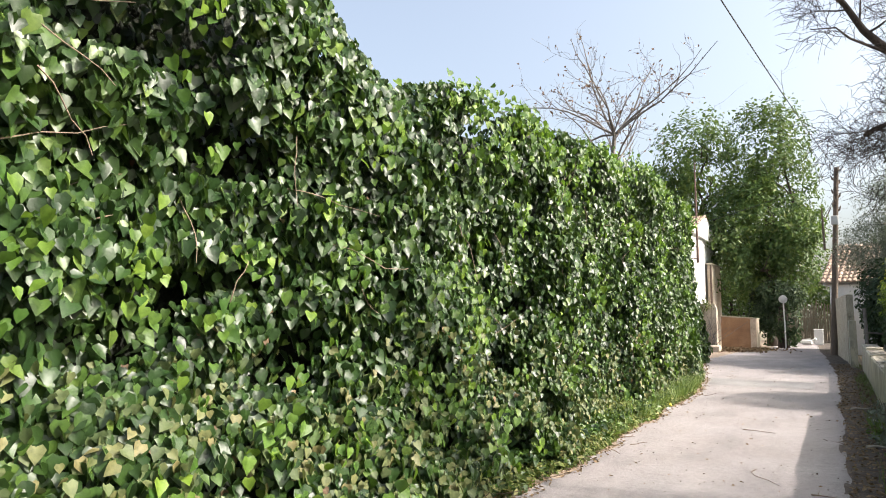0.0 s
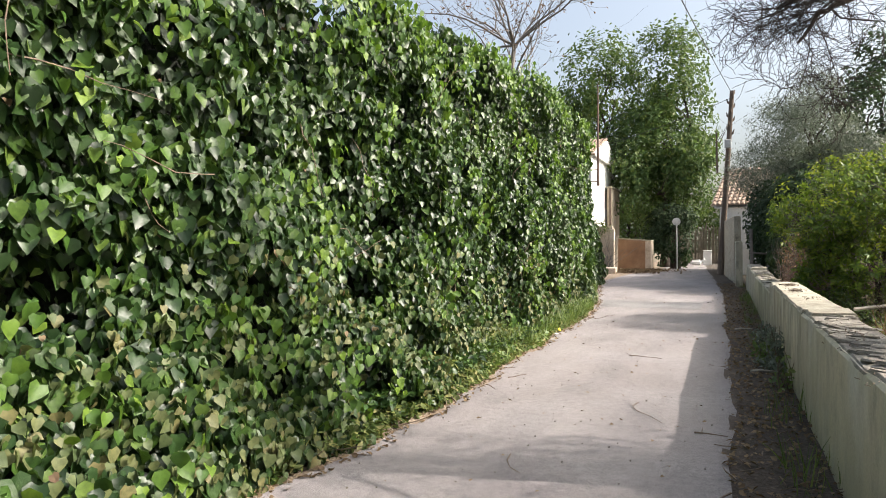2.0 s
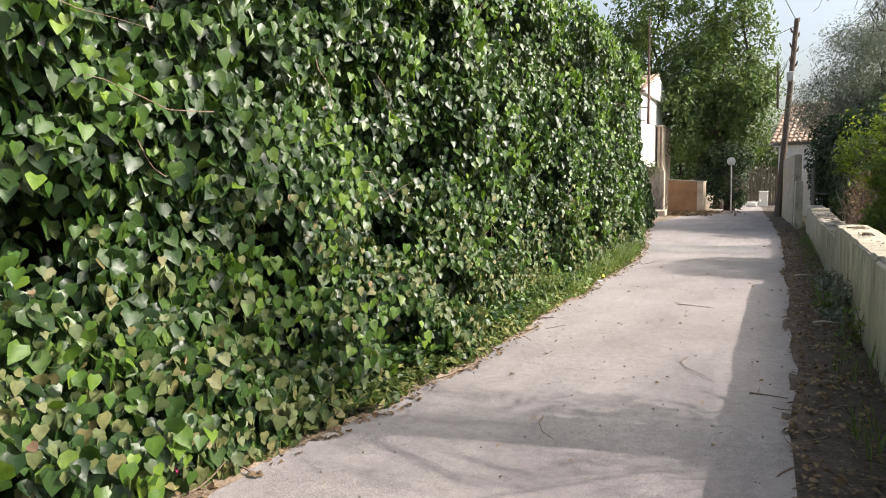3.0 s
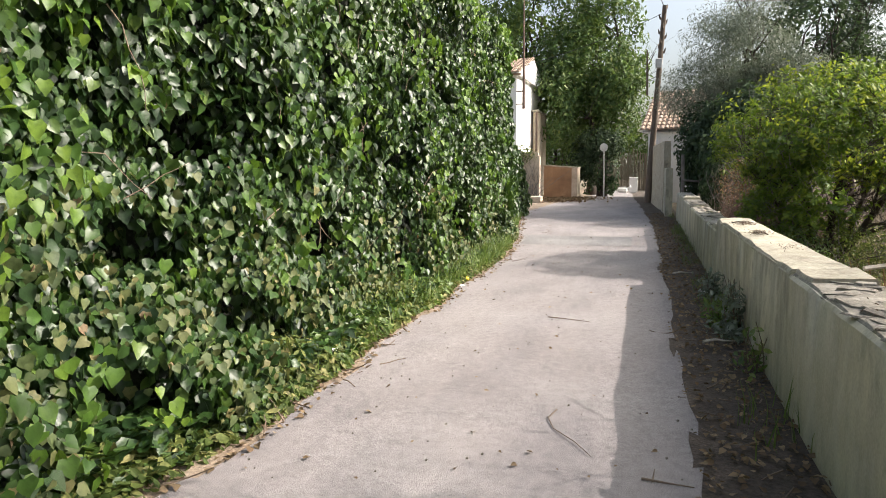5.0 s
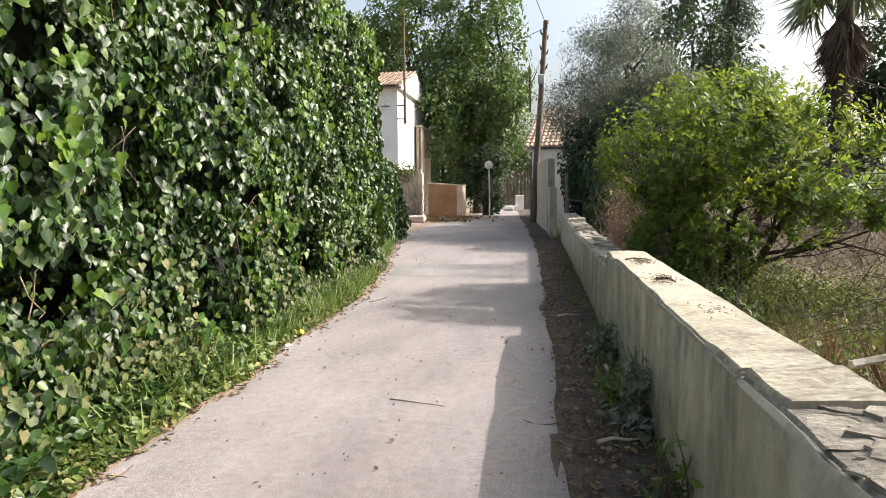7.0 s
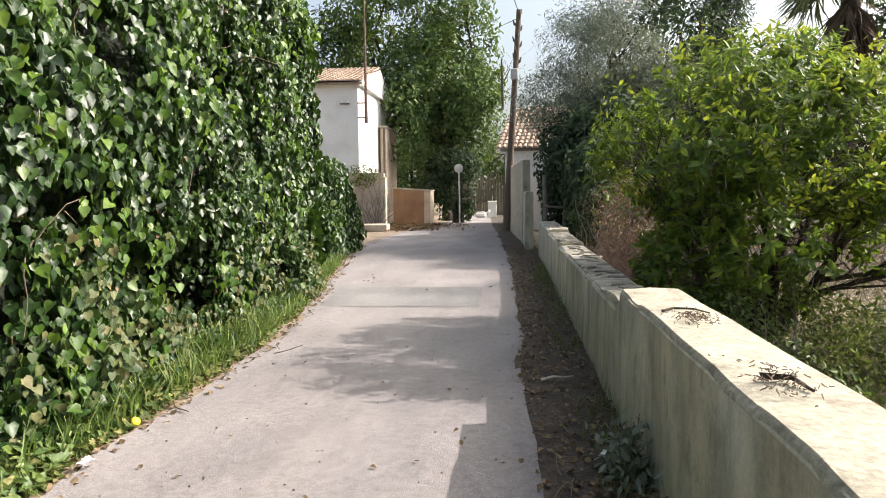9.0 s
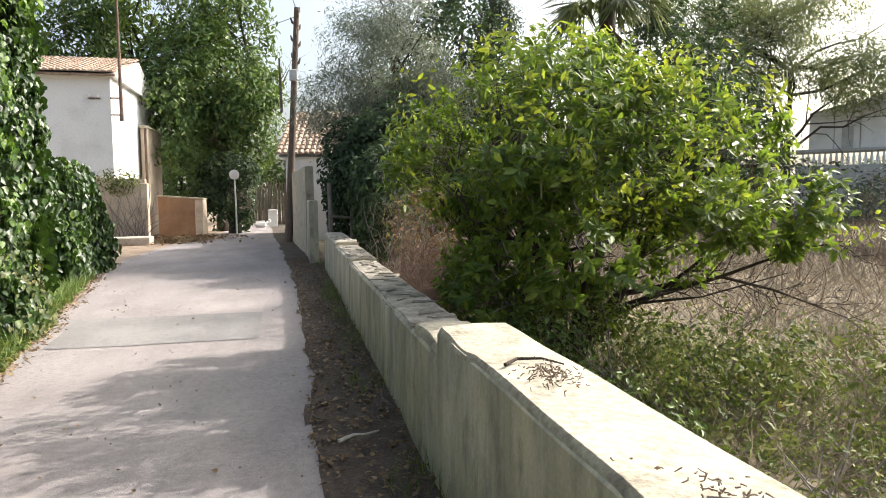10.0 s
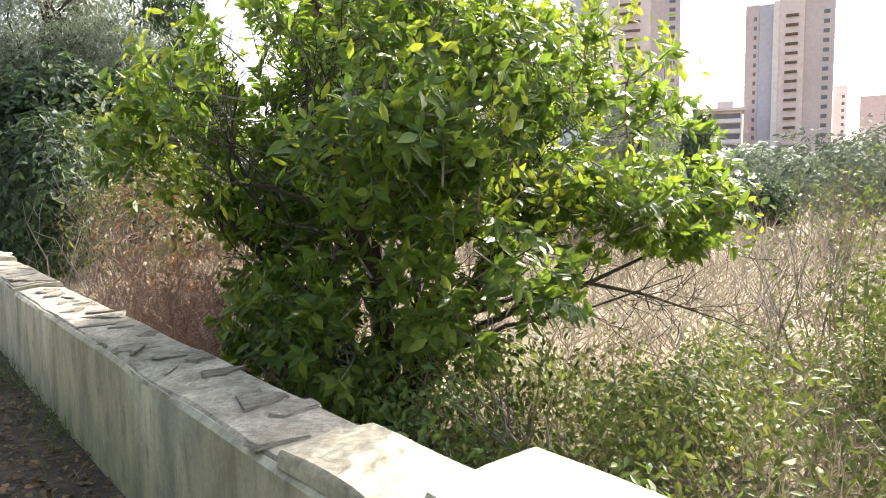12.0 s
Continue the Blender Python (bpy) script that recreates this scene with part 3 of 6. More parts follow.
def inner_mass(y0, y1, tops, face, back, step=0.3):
    """A near-black shell for the shade inside a hedge, uneven, closed on all sides."""
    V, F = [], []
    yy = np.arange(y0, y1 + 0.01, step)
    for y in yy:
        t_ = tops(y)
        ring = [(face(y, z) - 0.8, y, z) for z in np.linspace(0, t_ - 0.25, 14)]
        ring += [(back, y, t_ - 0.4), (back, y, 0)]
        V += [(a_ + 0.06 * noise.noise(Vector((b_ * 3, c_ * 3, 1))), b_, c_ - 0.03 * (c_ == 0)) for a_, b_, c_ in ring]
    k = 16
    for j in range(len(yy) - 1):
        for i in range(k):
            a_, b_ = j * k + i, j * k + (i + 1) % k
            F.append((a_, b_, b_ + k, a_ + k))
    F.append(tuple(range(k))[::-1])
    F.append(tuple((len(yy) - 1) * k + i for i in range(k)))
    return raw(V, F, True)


hedge = thing("ivy_hedge", (0, 0, 0), "tall dense green ivy hedge with glossy lobed leaves beside the lane", "hedge")
part("inner_growth", inner_mass(-11, 22.5, lambda y: bend(TOPS, y), hedge_face, -4.6), "core", hedge, "near-black shell in place of the shade and stems behind the ivy leaves")
ivy_a = ivy_stretch(66000, 1.5, 13)
ivy_b = ivy_stretch(52000, 13, 23.0)
ivy_c = ivy_stretch(6000, -11, 1.5)
near_ivy, rest = ivy_a[:300], ivy_a[300:]
for y0, y1, lo, hi in ((1.5, 8.5, 0.068, 0.132), (8.5, 13, 0.06, 0.12)):
    some = rest[(rest[:, 1] >= y0) & (rest[:, 1] < y1)]
    cut = int(len(some) * 0.66)
    tagged(part("foliage", lay_ivy(some[:cut], lo, hi, IVY), "ivy", hedge), kind="stuff")
    tagged(part("foliage", lay_ivy(some[cut:], lo, hi, HEART), "ivy", hedge), kind="stuff")
cut = len(ivy_b) // 2
tagged(part("foliage", lay_ivy(ivy_b[:cut], 0.06, 0.12, IVY), "ivy", hedge), kind="stuff")
tagged(part("foliage", lay_ivy(ivy_b[cut:], 0.06, 0.12, HEART), "ivy", hedge), kind="stuff")
pale = ivy_stretch(26000, 4.0, 23.0, 0.14)
pale = pale[pale[:, 2] < np.interp(pale[:, 1], (4, 9, 16), (0.75, 0.6, 0.35)) + 0.9 * rng.random(len(pale)) + 0.35 * wave(pale, 0.7, 2.7)]
pale[:, 0] += 0.05
tagged(part("foliage", lay_ivy(pale, 0.045, 0.095, IVY), "ivy_pale", hedge, "yellowing smaller leaves low on the hedge"), kind="stuff")
tagged(part("foliage", lay_ivy(ivy_c, 0.12, 0.2, HEART), "ivy", hedge), kind="stuff")
# young shoots in bright tufts standing proud of the face
tufts = []
for _ in range(150):
    y = rng.uniform(4.5, 22)
    z = rng.uniform(0.2, min(bend(TOPS, y), 3.9))
    c = np.array([hedge_face(y, z) + 0.04, y, z])
    tufts.append(c + rng.normal(0, 1, (int(rng.integers(6, 22)), 3)) * np.array([0.05, 0.09, 0.11]))
for y, z, many, wide in ((6.3, 0.75, 34, 1.3), (6.9, 0.6, 26, 1.1), (6.5, 2.0, 26, 1.2), (7.4, 1.95, 26, 1.1), (7.0, 0.2, 26, 1.0), (6.1, 0.3, 26, 1.1), (8.6, 1.9, 14, 0.9)):
    c = np.array([hedge_face(y, z) + 0.06, y, z])
    tufts.append(c + rng.normal(0, wide, (many, 3)) * np.array([0.04, 0.12, 0.11]))
for _ in range(120):
    y = rng.uniform(9, 22.3)
    z = bend(TOPS, y) - abs(rng.normal(0, 0.35))
    c = np.array([hedge_face(y, z) + 0.03, y, z])
    tufts.append(c + rng.normal(0, 1, (int(rng.integers(10, 30)), 3)) * np.array([0.08, 0.16, 0.10]))
tagged(part("young_growth_mass", lay_ivy(np.concatenate(tufts), 0.06, 0.115, IVY), "ivy_young", hedge, "bright yellow-green young ivy leaves"), kind="stuff")
dead = ivy_stretch(1300, 2, 22)
dead = dead[(dead[:, 2] < 1.7) | (rng.random(len(dead)) < 0.15)]
tagged(part("dead_leaf_mass", lay_ivy(dead, 0.04, 0.075, IVY), "ivy_dry", hedge, "brown withered ivy leaves"), kind="stuff")
runners = []
for _ in range(70):
    y, z = rng.uniform(2.5, 20), rng.uniform(0.5, 3.8)
    p = Vector((hedge_face(y, z) - 0.02, y, z))
    q = curve_pts(p, (0.15, rng.normal(0, 0.8), rng.normal(-0.3, 0.7)), rng.uniform(0.3, 0.9), 6, 0.25, -0.05)
    runners.append((q, taper(6, 0.005, 0.002)))
part("runner_mass", tubes(runners, 4), "twig", hedge, "thin brown ivy stems")
leaf_bm = raw(IVY[0], IVY[1])
leaf_bm.materials.append(M["ivy"])
for p in near_ivy:
    o = part("leaf", leaf_bm, None, hedge)
    f = Vector((1, rng.normal(0, 0.4), 0.5 + rng.normal(0, 0.3)))
    o.matrix_basis = Matrix.Translation(p + np.array([0.03, 0, 0])) @ f.to_track_quat("Z", "Y").to_matrix().to_4x4() @ pose(0, 0, 0, 0, 0, rng.normal(0, 20)) @ Matrix.Scale(rng.uniform(0.1, 0.15), 4)

# the lower ivy-clad bank past the hedge
TOPS2 = [(25.2, 2.05), (26, 2.35), (27.6, 2.3), (28.6, 1.6)]


def bank_face(y, z):
    return -3.35 - max(0, z - bend(TOPS2, y) + 0.7) ** 2 * 0.6 + 0.2 * noise.noise(Vector((y * 0.9, z, 22))) + 0.08 * noise.noise(Vector((y * 3, z * 3, 25)))


bank = thing("ivy_bank", (0, 0, 0), "lower dark ivy bush at the end of the hedge", "hedge")
# The same near-black shell, painted as shade inside the bank.
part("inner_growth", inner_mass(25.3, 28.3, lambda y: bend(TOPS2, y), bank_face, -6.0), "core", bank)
n = 5600
y = rng.uniform(25.2, 28.8, n)
z = np.array([rng.uniform(0, bend(TOPS2, q)) for q in y])
at = np.c_[[bank_face(a_, b_) for a_, b_ in zip(y, z)] - rng.uniform(0, 0.3, n), y, z]
m_ = 2500
cap = np.c_[rng.uniform(-6, -3.5, m_), rng.uniform(25.2, 28.6, m_), np.zeros(m_)]
cap[:, 2] = [bend(TOPS2, q) - rng.uniform(0, 0.3) for q in cap[:, 1]]
end = np.c_[rng.uniform(-6, -3.4, m_), np.full(m_, 25.2) - rng.uniform(0, 0.3, m_), rng.uniform(0, 2.1, m_)]
tagged(part("foliage", lay_ivy(np.concatenate([at, cap]), 0.1, 0.16, HEART), "ivy", bank), kind="stuff")
tagged(part("foliage", lay_ivy(end, 0.1, 0.16, HEART, (0.2, -1.0, 0.2)), "ivy", bank), kind="stuff")
# the far end of the tall hedge
m_ = 5000
endf = np.c_[rng.uniform(-4.6, -2.75, m_), 22.65 + rng.normal(0, 0.16, m_), rng.uniform(0, 4.5, m_) ** 1.0]
tagged(part("foliage", lay_ivy(endf, 0.1, 0.16, HEART, (0.5, 1.0, 0.3)), "ivy", hedge), kind="stuff")

# ---- weeds and litter along both verges ----
def scatter_leaves(n, xs, ys, mat, lo, hi, shape=HEART, z=0.012, keep=None):
    y = rng.uniform(*ys, n)
    x = np.array([rng.uniform(*xs(q)) for q in y])
    at = np.c_[x, y, np.full(n, z)]
    if keep:
        at = at[wave(at, keep[0], 7.1) > keep[1] + rng.normal(0, 0.1, n)]
    n = len(at)
    f = np.c_[rng.normal(0, 0.35, (n, 2)), np.ones(n)]
    a_ = rng.uniform(0, 6.28, n)
    return spread(shape, at, f, np.c_[np.cos(a_), np.sin(a_), np.zeros(n)], rng.uniform(lo, hi, n))


grass_l = thing("verge_grass", (0, 0, 0), "bright green grass and creeping weeds under the ivy", "grass", kind="stuff")
g1 = []
for y0, y1, cnt in ((11, 13.5, 300), (13.5, 17, 1300), (17, 23, 2600), (23, 29, 1500)):
    for _ in range(cnt):
        y = rng.uniform(y0, y1)
        g1.append((road_left(y) - 0.08 - abs(rng.normal(0, 0.36)), y, 0.0))
g1 = np.array(g1)
g1 = g1[(wave(g1, 0.8, 2.2) + rng.normal(0, 0.15, len(g1)) > -0.15) | (g1[:, 1] > 16)]
a_ = rng.uniform(0, 6.28, len(g1))
up = np.c_[rng.normal(0.15, 0.3, (len(g1), 2)), np.ones(len(g1))]
part("blade_mass", spread((BLADE[0] * np.array([1.4, 1, 1.3]), BLADE[1]), g1, np.c_[np.cos(a_), np.sin(a_), np.zeros(len(g1))], up, rng.uniform(0.08, 0.32, len(g1))), "grass", grass_l)
crp = thing("creeping_weeds", (0, 0, 0), "low ivy and weeds creeping to the road edge", "weeds", kind="stuff")
part("leaf_mass", scatter_leaves(15000, lambda q: (road_left(q) - 0.85, road_left(q) - 0.12), (3, 24), "ivy", 0.06, 0.12, IVY, 0.04, (1.1, -0.25)), "ivy", crp)
part("leaf_mass", scatter_leaves(4500, lambda q: (road_left(q) - 0.7, road_left(q) - 0.05), (3, 24), "weed", 0.04, 0.09, IVY, 0.06, (1.3, 0.0)), "weed", crp)
part("leaf_mass", scatter_leaves(5000, lambda q: (road_left(q) - 0.8, road_left(q) - 0.2), (3, 24), "ivy", 0.06, 0.12, HEART, 0.14, (1.1, -0.15)), "ivy", crp)
lit = thing("leaf_litter", (0, 0, 0), "dry brown leaf litter on the road edges", "litter", kind="stuff")
part("leaf_mass", scatter_leaves(3000, lambda q: (road_left(q) - 0.4, road_left(q) + 0.12), (3, 30), "ivy_dry", 0.02, 0.06), "ivy_dry", lit)
part("leaf_mass", scatter_leaves(4200, lambda q: (road_right(q) - 0.02, 1.3), (2, 30), "ivy_dry", 0.02, 0.055, HEART, 0.02), "ivy_dry", lit)
part("leaf_mass", scatter_leaves(260, lambda q: (road_left(q), road_right(q)), (3, 34), "ivy_dry", 0.015, 0.045), "ivy_dry", lit)
peb = []
for _ in range(520):
    y = rng.uniform(3.5, 30)
    x = rng.uniform(road_left(y), road_right(y))
    r_ = rng.uniform(0.003, 0.009)
    peb.append(([(x, y, 0.0), (x + r_, y + r_ * 0.4, r_ * 1.1)], [r_, r_ * 0.6]))
grit = thing("road_grit", (0, 0, 0), "scattered small pebbles and crumbs on the asphalt", "grit", kind="stuff")
part("pebble_mass", tubes(peb, 5), "stone", grit)
chips = []
for _ in range(320):
    y = rng.uniform(3, 26)
    left = rng.random() < 0.4
    x = road_left(y) + rng.normal(-0.05, 0.12) if left else rng.uniform(road_right(y) - 0.02, 1.27)
    a_ = rng.uniform(0, 6.28)
    chips.append((curve_pts((x, y, 0.025), (math.cos(a_), math.sin(a_), 0), rng.uniform(0.05, 0.28), 4, 0.2, 0), taper(4, 0.006, 0.003)))
part("twig_mass", tubes(chips, 4), "twig", lit)
gr = thing("verge_grass", (0, 0, 0), "dark green grass tufts in the shade of the wall", "grass", kind="stuff")
part("blade_mass", blades(2400, (1.0, 1.30), (13.5, 31), 0.05, 0.2, 0.35, 0.0, (0.9, 0.1)), "grass", gr)
part("blade_mass", blades(700, (0.95, 1.30), (3, 13), 0.08, 0.3, 0.25, 0.0, (1.3, 0.15)), "grass", gr)


# lush weeds along the foot of the hedge
lush = thing("verge_weeds", (0, 0, 0), "lush yellow-green weeds at the foot of the hedge", "weeds", kind="stuff")
n = 15000
y = rng.uniform(7, 22.8, n)
u = rng.random(n)
hum = 0.12 + 0.2 * np.maximum(0, wave(np.c_[np.zeros(n), y, np.zeros(n)], 0.9, 6.1) + 0.4)
at = np.c_[np.array([road_left(q) for q in y]) - 0.02 - np.interp(y, (10, 14), (0.42, 0.85)) * u, y, rng.random(n) * hum * (0.3 + u)]
at = at[rng.random(n) < np.clip((y - 5) / 9, 0.2, 1)]
k = len(at)
part("leaf_mass", spread(OVAL, at, rng.normal(0, 0.6, (k, 3)) + np.array([0.5, 0, 0.8]), rng.normal(0, 0.6, (k, 3)) + np.array([0, 0, 0.6]), rng.uniform(0.04, 0.09, k)), "weed", lush)
n = 9000
y = rng.uniform(10.5, 25, n)
u = rng.random(n)
hum = 0.08 + 0.26 * np.maximum(0, wave(np.c_[u * 0.8, y, np.zeros(n)], 1.1, 3.4) + 0.3)
at = np.c_[np.array([road_left(q) for q in y]) - 0.04 - 0.95 * u, y, rng.random(n) ** 0.7 * hum * (0.25 + u)]
at = at[hum > 0.12]
k = len(at)
part("leaf_mass", spread(OVAL, at, rng.normal(0, 0.5, (k, 3)) + np.array([0.6, 0, 0.8]), rng.normal(0, 0.6, (k, 3)) + np.array([-0.3, 0, 0.5]), rng.uniform(0.05, 0.12, k)), "grass", lush)


def sticks(name, at, label, pts_list, mat="twig"):
    t = thing(name, at, label, "stick")
    for pts, r in pts_list:
        part("twig", tubes([([Vector(p) for p in pts], taper(len(pts), r, r * 0.4))], 5), mat, t)
    return t


sticks("fallen_twig", (-0.10, 10.50, 0.008), "thin grey twig lying on the asphalt", [([(0, 0.28, 0), (-0.03, 0.12, 0.004), (0.02, -0.03, 0), (0.16, -0.2, 0.003), (0.26, -0.36, 0)], 0.0045)])
sticks("fallen_twig", (-0.3, 13.35, 0.008), "short pale twig lying on the asphalt", [([(-0.22, 0.06, 0), (-0.05, 0.0, 0.004), (0.2, -0.06, 0)], 0.006)])
sticks("fallen_twig", (0.42, 9.95, 0.008), "forked brown twig lying on the asphalt", [([(0, 0, 0), (0.12, -0.04, 0.01), (0.24, -0.03, 0)], 0.007), ([(0.05, -0.02, 0), (0.06, 0.08, 0.02)], 0.005)])
sticks("fallen_twig", (-0.75, 8.65, 0.008), "bent brown twig lying on the asphalt", [([(0, 0.25, 0), (0.02, 0.1, 0.004), (0.08, -0.02, 0), (0.17, -0.1, 0)], 0.005)])
sticks("wood_piece", (1.04, 12.72, 0.03), "pale splintered piece of wood on the soil", [([(-0.13, -0.04, 0), (-0.03, 0.01, 0.012), (0.05, 0.0, 0.008), (0.13, 0.05, 0)], 0.016)], "bleached")
sticks("wood_piece", (0.92, 16.6, 0.03), "pale broken stick on the soil beside the wall", [([(-0.12, -0.05, 0), (-0.02, 0.01, 0.012), (0.06, 0.02, 0.006), (0.15, 0.08, 0)], 0.015)], "bleached")
sticks("fallen_branch", (1.72, 11.4, 0.88), "bleached fallen branch leaning on the wall", [([(0, 0, 0), (0.4, 0.12, 0.05), (0.9, 0.3, 0.12), (1.5, 0.6, 0.2)], 0.017), ([(0.9, 0.3, 0.12), (1.2, 0.3, 0.26), (1.5, 0.25, 0.34)], 0.012)], "bleached")

# debris on the coping
def twig_nest(name, at, label, n, rx, ry, mat="twig"):
    t = thing(name, at, label, "debris", kind="stuff")
    out = []
    for _ in range(n):
        a_ = rng.uniform(0, 6.28)
        p = (rng.normal(0, rx), rng.normal(0, ry), rng.uniform(0.005, 0.03))
        out.append((curve_pts(p, (math.cos(a_), math.sin(a_), 0.05), rng.uniform(0.008, 0.032), 4, 0.5, -0.04), taper(4, 0.0026, 0.0015)))
    part("twig_mass", tubes(out, 4), mat, t)
    return t


twig_nest("twig_debris", (1.47, 14.72, 0.88), "small heap of dry twigs on the wall coping", 170, 0.045, 0.07)
sticks("bark_strip", (1.46, 14.95, 0.885), "curved strip of dark bark on the wall coping", [([(-0.10, -0.02, 0), (-0.03, 0.04, 0.006), (0.07, 0.02, 0.006), (0.13, -0.07, 0)], 0.009)], "bark")
sticks("bark_strip", (1.46, 13.62, 0.885), "dark curled bark piece on the wall coping", [([(-0.05, 0.07, 0), (0.03, 0.02, 0.01), (0.05, -0.1, 0)], 0.014)], "bark")
twig_nest("twig_debris", (1.45, 13.62, 0.88), "dry leaves and twigs on the wall coping", 110, 0.045, 0.1)
twig_nest("twig_debris", (1.47, 12.4, 0.88), "dry twigs on the wall coping", 28, 0.06, 0.1)
twig_nest("twig_debris", (1.45, 7.75, 0.86), "dry twigs and grass on the broken wall top", 60, 0.12, 0.15)
twig_nest("twig_debris", (1.45, 9.6, 0.86), "dry twigs on the broken wall top", 40, 0.1, 0.4)

# rubbish and fruit
def lemon(at, label):
    bm = bmesh.new()
    bmesh.ops.create_uvsphere(bm, u_segments=16, v_segments=10, radius=0.032)
    for v in bm.verts:
        v.co.x *= 1.25 + 0.35 * max(0, abs(v.co.x) / 0.032 - 0.8)
    t = thing("lemon", at, label, "lemon")
    o = part("peel", bm, "lemon", t)
    o.data.polygons.foreach_set("use_smooth", np.ones(len(o.data.polygons), bool))
    o.rotation_euler = (0, 0.2, rng.uniform(0, 6))
    part("stem_end", tubes([([(0.045, 0, 0), (0.056, 0, 0.004)], [0.005, 0.003])], 5), "twig", o)
    return t


lemon((-1.95, 14.0, 0.03), "ripe yellow lemon lying at the road edge")
lemon((-1.92, 15.4, 0.03), "small yellow lemon in the road edge weeds")
for p in ((3.2, 14.95, 0.05), (4.4, 15.6, 0.05), (3.9, 16.4, 0.05)):
    lemon(p, "fallen yellow lemon in the weeds")


def crumpled(name, at, size, mat, label, cat):
    V, F, n_ = [], [], 8
    for j in range(n_ + 1):
        for i in range(n_ + 1):
            x, y_ = i / n_ - 0.5, j / n_ - 0.5
            V.append((x * size[0], y_ * size[1], size[2] * (0.6 + 0.5 * noise.noise(Vector((x * 4, y_ * 4, size[0] * 30))))))
    F = [(j * (n_ + 1) + i, j * (n_ + 1) + i + 1, (j + 1) * (n_ + 1) + i + 1, (j + 1) * (n_ + 1) + i) for j in range(n_) for i in range(n_)]
    o = part(name, raw(V, F), mat, None, label)
    s_ = o.modifiers.new("thick", "SOLIDIFY")
    s_.thickness = 0.003
    o.location, o.rotation_euler = at, (0, 0, rng.uniform(0, 6))
    return tagged(o, label, cat)


crumpled("paper_scrap", (-1.98, 11.5, 0.05), (0.10, 0.06, 0.035), "white", "crumpled white paper in the weeds at the road edge", "litter")
crumpled("paper_scrap", (-1.80, 14.7, 0.04), (0.09, 0.06, 0.035), "white", "crumpled white wrapper at the road edge", "litter")
crumpled("plastic_scrap", (3.35, 9.2, 0.22), (0.3, 0.16, 0.08), "blue", "crumpled bluish plastic wrapper in the weeds", "litter")
crumpled("stone_chip", (1.12, 15.0, 0.03), (0.13, 0.1, 0.05), "white", "white broken tile piece beside the wall", "stone")
fl = thing("pink_flower", (-2.05, 7.08, 0.12), "single pink flower in the ivy at the road edge", "flower")
part("blossom", spread(HEART, np.zeros((6, 3)) + np.array([[0.02 * math.cos(k), 0.02 * math.sin(k), 0.02] for k in range(6)]), np.array([[math.cos(k), math.sin(k), 0.8] for k in range(6)]), np.array([[-math.cos(k), -math.sin(k), 0.6] for k in range(6)]), np.full(6, 0.06)), "pink", fl)
part("stem", tubes([([(0, 0, 0.02), (0.01, 0, -0.06), (0, 0.01, -0.12)], [0.004, 0.004, 0.004])], 5), "grass", fl)


def wall_weed(at, label, h, n, mat, tall=4):
    t = thing("wall_weed", at, label, "weed")
    stems = []
    for _ in range(tall):
        stems.append((curve_pts((rng.normal(0, 0.04), rng.normal(0, 0.06), 0), (rng.normal(-0.15, 0.12), rng.normal(0, 0.15), 1), h * rng.uniform(0.6, 1.1), 6, 0.06, 0.02), taper(6, 0.006, 0.003)))
    part("stem_mass", tubes(stems, 4), "twig", t)
    at_ = np.concatenate([np.array([p for p in s_[0]])[rng.integers(0, 5, n // tall)] for s_ in stems]) + rng.normal(0, 0.04, (n // tall * tall, 3))
    base = np.abs(rng.normal(0, 1, (n, 3))) * np.array([0.0, 0.0, 0.09]) + rng.normal(0, 0.11, (n, 3)) * np.array([0.8, 1.4, 0])
    at_ = np.concatenate([at_, base])
    at_[:, 2] = np.maximum(at_[:, 2], 0.01)
    k = len(at_)
    tagged(part("foliage", spread(OVAL, at_, rng.normal(0, 0.6, (k, 3)) + np.array([-0.4, -0.3, 0.6]), rng.normal(0, 0.6, (k, 3)) + np.array([0, 0, -0.3]), rng.uniform(0.03, 0.09, k)), mat, t), kind="stuff")
    return t


wall_weed((1.2, 14.8, 0), "grey-green leafy weed growing against the wall", 0.35, 160, "olive")
wall_weed((1.2, 13.05, 0), "tall seeding weed with pale leaves against the wall", 0.66, 240, "olive", 8)
wall_weed((1.22, 11.95, 0), "dry grassy weed against the wall", 0.4, 40, "grass", 7)
wall_weed((1.18, 13.45, 0), "dark leafy weed at the wall base", 0.3, 150, "grass")

# ---- the citrus bush behind the wall ----
bush = thing("citrus_tree", (3.15, 18.5, -0.03), "rounded yellow-green citrus tree with many low branches behind the wall", "tree")
stem = []
for k in range(7):
    a_ = k * 0.9 + 0.3
    p = Vector((0.16 * math.cos(a_), 0.16 * math.sin(a_), 0))
    q = curve_pts(p, (0.42 * math.cos(a_), 0.4 * math.sin(a_), 1), rng.uniform(1.7, 2.3), 7, 0.12, 0.02)
    r = taper(7, 0.075, 0.018)
    part("trunk", tubes([(q, r)], 8), "bark", bush)
    sprout(q, r, 5, 0.85, 0.7, 3, stem, 0.22, 0.02, 0.6, 0.25, 0.003)
